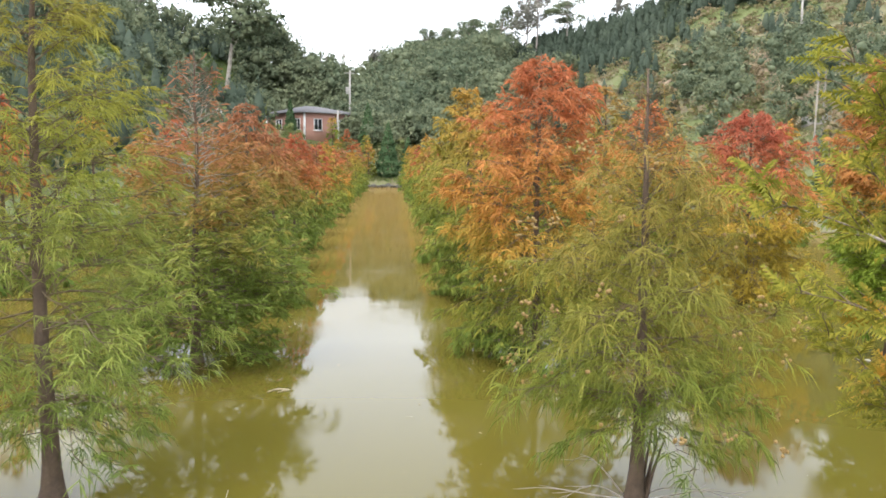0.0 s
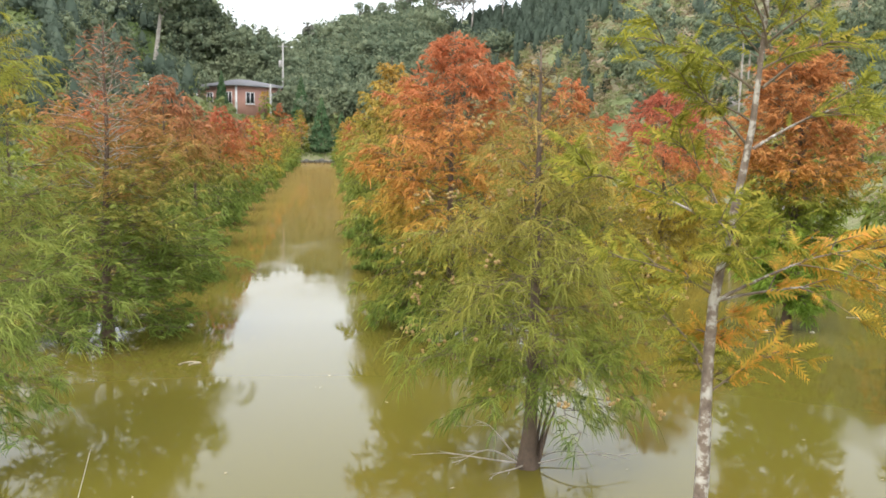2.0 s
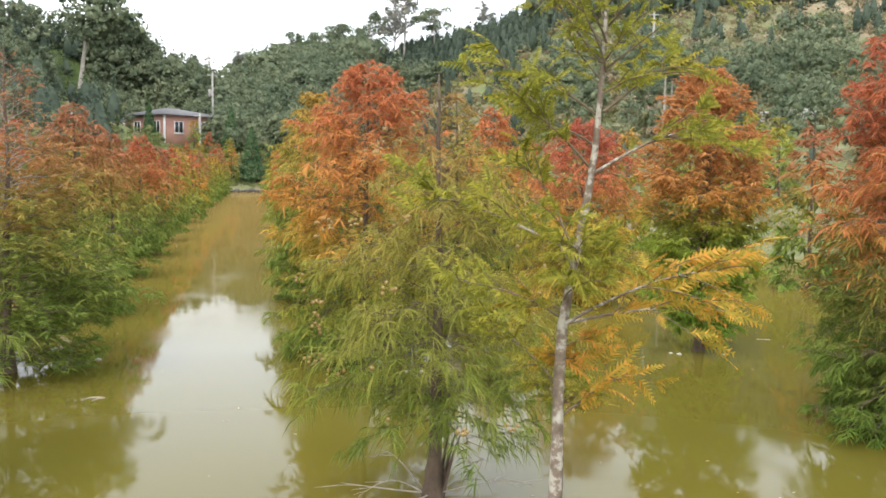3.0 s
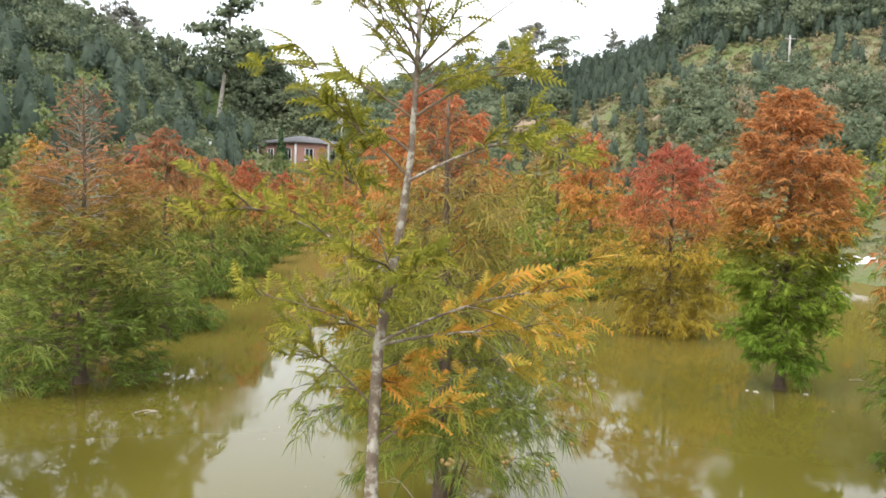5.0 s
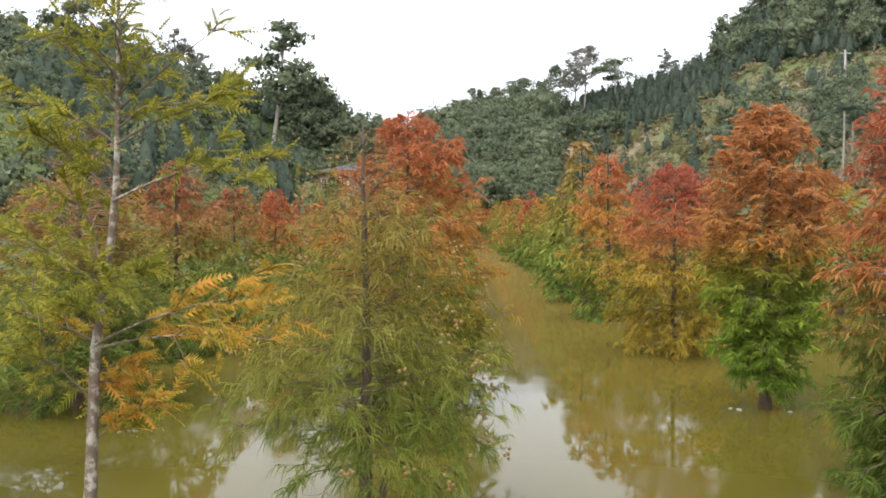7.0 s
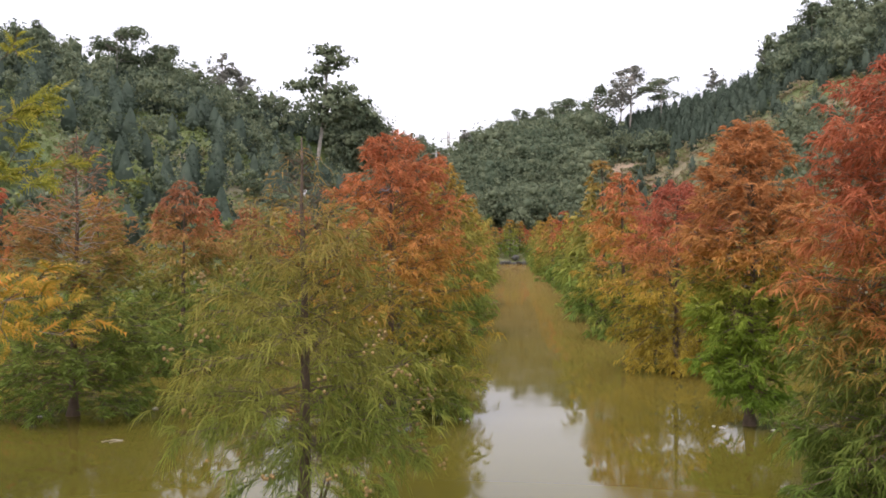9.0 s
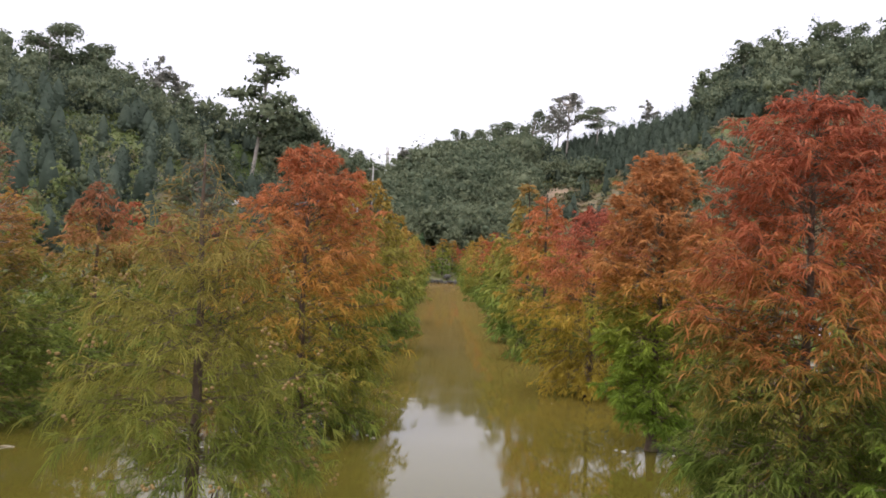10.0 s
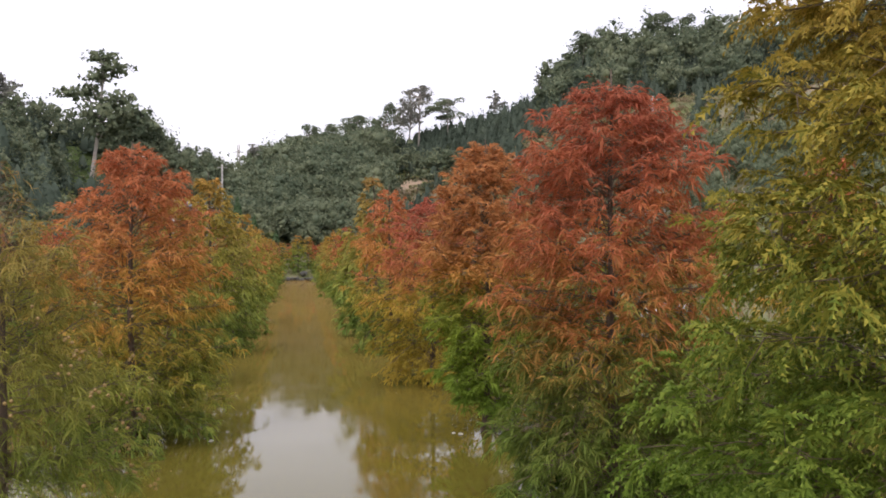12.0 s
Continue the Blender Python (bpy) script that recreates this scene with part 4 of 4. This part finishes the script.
def house(x, y, z, turn):
    ob = thing("house", x, y, z, "single-storey salmon-tiled house with a grey hipped roof", "house", turn=turn)
    hw, hd, hh = 4.6, 4.5, 3.3
    walls = Solid()
    walls.box((-hw, -hd, -1.5), (hw, hd, hh))
    part("wall", walls.mesh("wall", BRICK_PAINT), ob)
    roof = Solid()
    e = 0.55
    roof.add([[-hw - e, -hd - e, hh], [hw + e, -hd - e, hh], [hw + e, hd + e, hh], [-hw - e, hd + e, hh],
              [-hw - e, -hd - e, hh + 0.14], [hw + e, -hd - e, hh + 0.14], [hw + e, hd + e, hh + 0.14], [-hw - e, hd + e, hh + 0.14], [-1.0, 0, hh + 1.25], [1.0, 0, hh + 1.25]],
             [[3, 2, 1, 0], [0, 1, 5, 4], [1, 2, 6, 5], [2, 3, 7, 6], [3, 0, 4, 7], [4, 5, 9, 8], [6, 7, 8, 9]], [[5, 6, 9], [7, 4, 8]])
    part("roof", roof.mesh("roof", ROOF_GREY), ob)
    for sx, sy in ((-1, -1), (1, -1), (-1, 1), (1, 1)):
        pipe = Solid()
        pipe.box((sx * hw - 0.11, sy * hd - 0.11, -1.5), (sx * hw + 0.11, sy * hd + 0.11, hh - 0.01))
        part("corner_post", pipe.mesh("corner_post", WHITE_TRIM), ob)
    for face, along, wide in (("south", -2.3, 1.35), ("south", 2.2, 1.35), ("west", -2.9, 1.35), ("west", 1.4, 1.35), ("east", 0.0, 1.35)):
        frame_ob, pane, sill = Solid(), Solid(), Solid()
        def put(solid, a0, a1, z0, z1, d0, d1):
            if face == "south":
                solid.box((a0, -hd - d1, z0), (a1, -hd - d0, z1))
            elif face == "west":
                solid.box((-hw - d1, a0, z0), (-hw - d0, a1, z1))
            else:
                solid.box((hw + d0, a0, z0), (hw + d1, a1, z1))
        z0, z1 = 0.95, 2.55
        put(pane, along - wide / 2, along + wide / 2, z0, z1, 0.005, 0.02)
        for a0, a1, b0, b1 in ((-0.5, -0.42, 0, 1), (0.42, 0.5, 0, 1), (-0.42, 0.42, 0, 0.06), (-0.42, 0.42, 0.94, 1), (-0.03, 0.03, 0.06, 0.94)):
            put(frame_ob, along + a0 * wide * 1.12, along + a1 * wide * 1.12, z0 + b0 * (z1 - z0), z0 + b1 * (z1 - z0), 0.022, 0.09)
        put(sill, along - wide * 0.62, along + wide * 0.62, z0 - 0.12, z0 - 0.02, 0.0, 0.16)
        win = part("window", frame_ob.mesh("window", WHITE_TRIM), ob, "white framed window")
        part("pane", pane.mesh("pane", GLASS), win)
        part("sill", sill.mesh("sill", WHITE_TRIM), win)
    return ob


house(-17.4, 123.0, 6.35, 44)


def utility_pole(x, y, top, label, lamp=True):
    z = float(land(x, y)) - 0.3
    ob = thing("utility_pole", x, y, z, label, "pole")
    pole = Solid()
    pole.tube([[0, 0, 0], [0, 0, (top - z) * 0.5], [0, 0, top - z]], [0.17, 0.15, 0.11], 10)
    part("pole", pole.mesh("pole", CONCRETE, True), ob)
    arm = Solid()
    arm.box((-0.7, -0.06, top - z - 0.5), (0.7, 0.06, top - z - 0.38))
    part("crossarm", arm.mesh("crossarm", CONCRETE), ob)
    if lamp:
        can = Solid()
        can.tube([[-0.38, 0, top - z - 3.4], [-0.38, 0, top - z - 3.3], [-0.38, 0, top - z - 2.5], [-0.38, 0, top - z - 2.4]], [0.16, 0.24, 0.24, 0.14], 10)
        part("transformer", can.mesh("transformer", CONCRETE, True), ob, "grey cylindrical transformer")
    return ob


utility_pole(-11.9, 124.0, 16.2, "tall concrete utility pole beside the house")
utility_pole(-12.75, 114.0, 9.85, "short pale concrete pole before the house", False)


def pylon(x, y, z, tall):
    ob = thing("transmission_pylon", x, y, z, "distant grey steel lattice pylon behind the saddle", "pylon")
    legs, arms = Solid(), Solid()
    w = lambda h: 2.6 * (1 - h) ** 1.3 + 0.5
    for sx, sy in ((-1, -1), (1, -1), (1, 1), (-1, 1)):
        legs.tube([[sx * w(h), sy * w(h), h * tall] for h in np.linspace(0, 1, 6)], [0.22] * 6, 4)
    hs = np.linspace(0, 1, 9)
    for a, b in zip(hs[:-1], hs[1:]):
        for s in (-1, 1):
            legs.tube([[s * w(a), -w(a), a * tall], [-s * w(b), -w(b), b * tall]], [0.13, 0.13], 4)
    for h, r in ((0.72, 5.0), (0.84, 4.2), (0.95, 3.2)):
        arms = Solid()
        arms.tube([[-r, 0, h * tall], [0, 0, h * tall + 0.6], [r, 0, h * tall]], [0.15, 0.35, 0.15], 4)
        part("crossarm", arms.mesh("crossarm", CONCRETE), ob)
    part("lattice", legs.mesh("lattice", CONCRETE), ob)


tx, ty = place(-5.0, 480.0)
pylon(float(tx), float(ty), float(land(tx, ty)), EYE[2] + 480 * math.tan(radians(7.1)) - float(land(tx, ty)))


# ---- the bank at the end of the lanes ----
def boulder(seed, size):
    rng = np.random.default_rng(seed)
    bm = bmesh.new()
    bmesh.ops.create_icosphere(bm, subdivisions=1, radius=1.0)
    for v in bm.verts:
        v.co = v.co * rng.uniform(0.8, 1.15)
        v.co = Vector((v.co.x * size[0], v.co.y * size[1], v.co.z * size[2]))
    me = bpy.data.meshes.new("stone")
    bm.to_mesh(me)
    bm.free()
    me.materials.append(STONE)
    return me


bank = thing("stone_bank", 0, 0, 0, "low bank of dark rough stones edging the pond", "stone edging", kind="structure")
STONES = [boulder(60 + k, (0.45, 0.35, 0.3)) for k in range(5)]
rng = np.random.default_rng(9)
for k in range(60):
    st = part("stone", STONES[k % 5], bank)
    st.matrix_basis = pose(-16 + k * 0.56, 96.0 + rng.normal(0, 0.12), rng.uniform(0.0, 0.18), 0, 0, rng.uniform(0, 360)) @ Matrix.Diagonal((*rng.uniform(0.7, 1.2, 3), 1))
slab = boulder(77, (0.55, 0.35, 0.36))
tablet = tagged(new("boulder", slab), "grey rounded boulder on the bank above the water", "boulder")
tablet.matrix_basis = pose(0.3, 97.0, 0.75)


def cone_conifer(x, y, tall, wide, seed, label):
    rng = np.random.default_rng(seed)
    z = float(land(x, y)) - 0.05
    ob = thing("conifer", x, y, z, label, "conifer")
    tr = Solid()
    tr.tube([[0, 0, -0.3], [0, 0, tall * 0.5], [0, 0, tall * 0.95]], [0.03 * tall, 0.02 * tall, 0.01], 8)
    part("trunk", tr.mesh("trunk", BARK, True), ob)
    q, soft = spires(np.array([[0.0, 0, 0]]), np.array([tall]), np.array([wide]), 2400, 0.012 * tall + 0.04, rng, 0.9)[:2]
    part("crown", leaf_mesh("crown", q, soft, GARDEN_FIR), ob)


cone_conifer(-5.5, 99.5, 6.9, 1.6, 1, "dark green cone-shaped conifer on the pond bank")
cone_conifer(-3.2, 104.0, 4.6, 1.2, 2, "smaller dark conifer behind the bank")
cone_conifer(-19.0, 113.0, 5.4, 0.95, 3, "dense dark conifer before the house wall")
cone_conifer(-8.6, 112.0, 6.2, 1.4, 4, "dark conifer near the house")
BANK_TONES = ("amber", "flame", "crimson", "moss", "flame", "green", "crimson", "amber", "moss")
for k in range(44):
    x, y = -14.0 + k * 0.66 + rng.normal(0, 0.2), (98.8, 101.5, 104.5)[k % 3] + rng.normal(0, 0.5)
    if abs(x + 5.5) > 1.5 and abs(x + 3.2) > 0.9:
        stand(SMALL[k % 2], x, y, BANK_TONES[(k * 4) % 9], "small autumn cypress on the bank behind the pond", rng.uniform(0, 360), rng.uniform(0.75, 1.15), float(land(x, y)) - 0.05, "cypresses on the far bank")

for k, (x, y) in enumerate(((18.1, 30.2), (19.6, 33.0), (21.3, 36.5), (20.4, 29.4), (22.6, 33.4), (18.4, 36.4), (24.0, 38.5))):
    stand(SMALL[k % 2], x, y, ("green", "moss", "green")[k % 3], "small green cypress on the grassy bank", 70 * k, 0.8 + 0.06 * (k % 4), float(land(x, y)) - 0.05, "young cypresses on the grassy bank")


# ---- the bank on the far side: palms, kerb wall, plastic sheet ----
def palm(x, y, top, seed):
    rng = np.random.default_rng(seed)
    z = float(land(x, y)) - 0.2
    tall = top - z
    ob = thing("areca_palm", x, y, z, "slender areca palm with a pale ringed trunk", "palm", "palms on the slope")
    tr = Solid()
    zs = np.linspace(0, tall * 0.8, 14)
    tr.tube(np.column_stack([np.sin(zs * 0.3) * 0.1, zs * 0, zs]), 0.075 + 0.008 * (np.arange(14) % 2) - 0.002 * zs, 8)
    part("trunk", tr.mesh("trunk", PALE_WOOD, True), ob)
    for k in range(11):
        a, up = k * 2.4 + rng.normal(0, 0.2), radians(rng.uniform(10, 70))
        d, L = np.array([math.cos(a) * math.cos(up), math.sin(a) * math.cos(up), math.sin(up)]), tall * 0.27
        s = np.linspace(0.05, 1, 16)[:, None]
        mid = np.array([zs[-1] * 0 + np.sin(zs[-1] * 0.3) * 0.1, 0, zs[-1]]) + L * (d * s + np.array([0, 0, -0.6]) * s**2)
        lat = unit(np.cross(d, [0, 0, 1.0]))
        fr = Solid()
        fr.tube(mid, np.linspace(0.03, 0.008, 16), 4)
        for q in range(1, 16):
            for sd in (-1, 1):
                tip = mid[q] + lat * sd * L * 0.26 * (1.1 - 0.7 * s[q]) + d * 0.12 * L + np.array([0, 0, -0.12 * L])
                fr.add([mid[q] - d * 0.05, mid[q] + d * 0.05, tip], tris=[[0, 1, 2]])
        part("frond", fr.mesh("frond", SPIRES), ob)


for bearing, r, top, seed in ((22.7, 66, 11.6, 1), (23.15, 68, 10.8, 2)):
    x, y = (float(v) for v in place(bearing, r))
    palm(x, y, top, seed)

kerb = Solid()
for k in range(12):
    x, y = (float(v) for v in place(22.5 + k * 0.8, 74 - k * 0.4))
    z = float(land(x, y))
    kerb.box((-0.55, -0.2, -0.8), (0.55, 0.2, 0.65), 25, (x, y))
    kerb.v[-1][:, 2] += z
tagged(new("retaining_wall", kerb.mesh("retaining_wall", CONCRETE)), "low grey concrete road wall on the slope", "wall", kind="structure")

SHEET = surface("white_plastic", [(0.3, (0.62, 0.63, 0.64)), (0.7, (0.82, 0.82, 0.82))], 3, 0.45, bump=0.3)
sheet = bmesh.new()
bmesh.ops.create_grid(sheet, x_segments=22, y_segments=10, size=1.0)
for v in sheet.verts:
    v.co = Vector((v.co.x * 1.1, v.co.y * 0.5, 0.30 + 0.16 * noise.noise(Vector((v.co.x * 3, v.co.y * 3, 1))) + 0.10 * noise.noise(v.co * 9) - 0.28 * v.co.y**2 - 0.25 * abs(v.co.x) ** 3))
bmesh.ops.solidify(sheet, geom=sheet.faces[:], thickness=0.02)
sheet_me = bpy.data.meshes.new("plastic_sheet")
sheet.to_mesh(sheet_me)
sheet.free()
sheet_me.materials.append(SHEET)
sx, sy = 16.1, 25.4
tagged(new("plastic_sheet", sheet_me), "crumpled white plastic sheet lying on the bank", "plastic sheet").matrix_basis = pose(sx, sy, float(land(sx, sy)) - 0.06, 0, 0, -25)

hung = bmesh.new()
bmesh.ops.create_grid(hung, x_segments=8, y_segments=12, size=1.0)
for v in hung.verts:
    v.co = Vector((v.co.x * (0.32 + 0.12 * v.co.y), 0.10 * noise.noise(v.co * 2.3), 0.62 * v.co.y + 0.05 * noise.noise(v.co * 4)))
bmesh.ops.solidify(hung, geom=hung.faces[:], thickness=0.02)
hung_me = bpy.data.meshes.new("feed_sack")
hung.to_mesh(hung_me)
hung.free()
hung_me.materials.append(SHEET)
wx, wy = (float(v) for v in place(-13.5, 96.0))
tagged(new("feed_sack", hung_me), "pale white woven sack standing among slope shrubs", "sack").matrix_basis = pose(wx, wy, float(land(wx, wy)) + 0.6, 0, 0, 12)
utility_pole(*(float(v) for v in place(22.35, 120.0)), 2.8 + 120 * math.tan(radians(9.9)), "slim pale pole standing on the wooded slope", False)

# ---- on the water ----
DRIFT = surface("bleached_wood", [(0.3, (0.30, 0.26, 0.18)), (0.7, (0.48, 0.43, 0.33))], 20, 0.9, bump=0.3)
for x, y, turn, length, bend in ((-3.52, 3.66, 30, 0.26, 0.05), (-3.44, 3.62, 48, 0.19, 0.02), (6.66, 6.33, -20, 0.22, 0.01)):
    st = Solid()
    s = np.linspace(-0.5, 0.5, 7)
    st.tube(np.column_stack([s * length, bend * np.cos(s * 4), 0 * s + 0.006]), 0.008 + 0.003 * np.sin(s * 9), 6)
    ob = tagged(new("driftwood_stick", st.mesh("driftwood_stick", DRIFT, True)), "bleached stick floating on the pond", "stick", "floating sticks")
    ob.matrix_basis = pose(x, y, 0, 0, 0, turn)
FOAM = surface("white_foam_scrap", [(0.3, (0.36, 0.35, 0.31)), (0.7, (0.58, 0.57, 0.52))], 12, 0.8, bump=0.4)
for seed, (x, y, size) in enumerate(((4.7, 5.35, 0.04), (4.6, 5.45, 0.026), (5.38, 5.25, 0.034), (-5.35, 5.1, 0.04), (-3.9, 5.9, 0.045), (1.05, 5.4, 0.035), (0.95, 5.6, 0.025))):
    bm = bmesh.new()
    bmesh.ops.create_icosphere(bm, subdivisions=2, radius=size)
    for v in bm.verts:
        v.co = v.co * (1 + 0.5 * noise.noise(v.co * 30 + Vector((seed * 3.1, 0, 0))))
        v.co.z *= 0.5
    me = bpy.data.meshes.new("foam_scrap")
    bm.to_mesh(me)
    bm.free()
    me.materials.append(FOAM)
    tagged(new("foam_scrap", me), "crumbled white foam scrap floating by a trunk", "litter", "white scraps on the water").matrix_basis = pose(x, y, 0.006, 0, 0, seed * 47)
reed = Solid()
s = np.linspace(0, 1, 8)
reed.tube(np.column_stack([s * 0.36 + 0.08 * s**2, 0 * s, -0.3 + s * 1.86]), 0.009 * (1.12 - s), 6)
tagged(new("dry_reed", reed.mesh("dry_reed", DRIFT, True)), "dry straw-coloured reed stem rising from the water", "reed").matrix_basis = pose(-2.95, -3.8, 0)

rng = np.random.default_rng(33)
n = 2600
fx, fy = rng.uniform(-13, 15, n), rng.uniform(-5, 60, n)
drift = np.sin(fx * 0.8 + 2) * np.sin(fy * 0.35) + rng.normal(0, 0.5, n) > 0.25
fx, fy = fx[drift], fy[drift]
n = len(fx)
size = rng.uniform(0.006, 0.022, n)
a = rng.uniform(0, 6.28, n)
u = np.stack([np.cos(a), np.sin(a), 0 * a], -1) * size[:, None] * 1.5
w = np.stack([-np.sin(a), np.cos(a), 0 * a], -1) * size[:, None] * 0.6
c = np.stack([fx, fy, np.full(n, 0.004)], -1)
FLECK = surface("fallen_leaf_flecks", [(0.3, (0.30, 0.22, 0.10)), (0.6, (0.45, 0.40, 0.25)), (0.8, (0.6, 0.58, 0.5))], 2.0, 0.8, bump=0)
flecks = mesh_of("floating_flecks", np.stack([c - u, c - w, c + u, c + w], 1), np.arange(n * 4).reshape(-1, 4), None, FLECK)
tagged(new("floating_flecks", flecks), "fallen needles and flecks floating on the water", "leaf litter", kind="stuff")

rng = np.random.default_rng(44)
n = 1700
side = rng.integers(0, 3, n)
back = np.abs(rng.normal(0, 2.2, n)) + 0.9
gx = np.where(side == 0, rng.uniform(-15, 17, n), np.where(side == 1, POND[0] - back, POND[1] + back))
gy = np.where(side == 0, POND[3] + back, rng.uniform(-2, 98, n))
gz = land(gx, gy)
blades = 9
idx = np.repeat(np.arange(n), blades)
root = np.stack([gx, gy, gz], -1)[idx] + rng.normal(0, 0.12, (n * blades, 3)) * [1, 1, 0]
way = unit(rng.normal(0, 0.4, (n * blades, 3)) + [0, 0, 1.0])
tall = rng.uniform(0.25, 0.7, n * blades)
tagged(new("bank_grass", blades_mesh("bank_grass", root, way, tall, np.full(n * blades, 0.05), rng.uniform(0.1, 0.5, n * blades), rng, SCRUB)), "rough grass along the edge of the pond", "grass", kind="stuff")
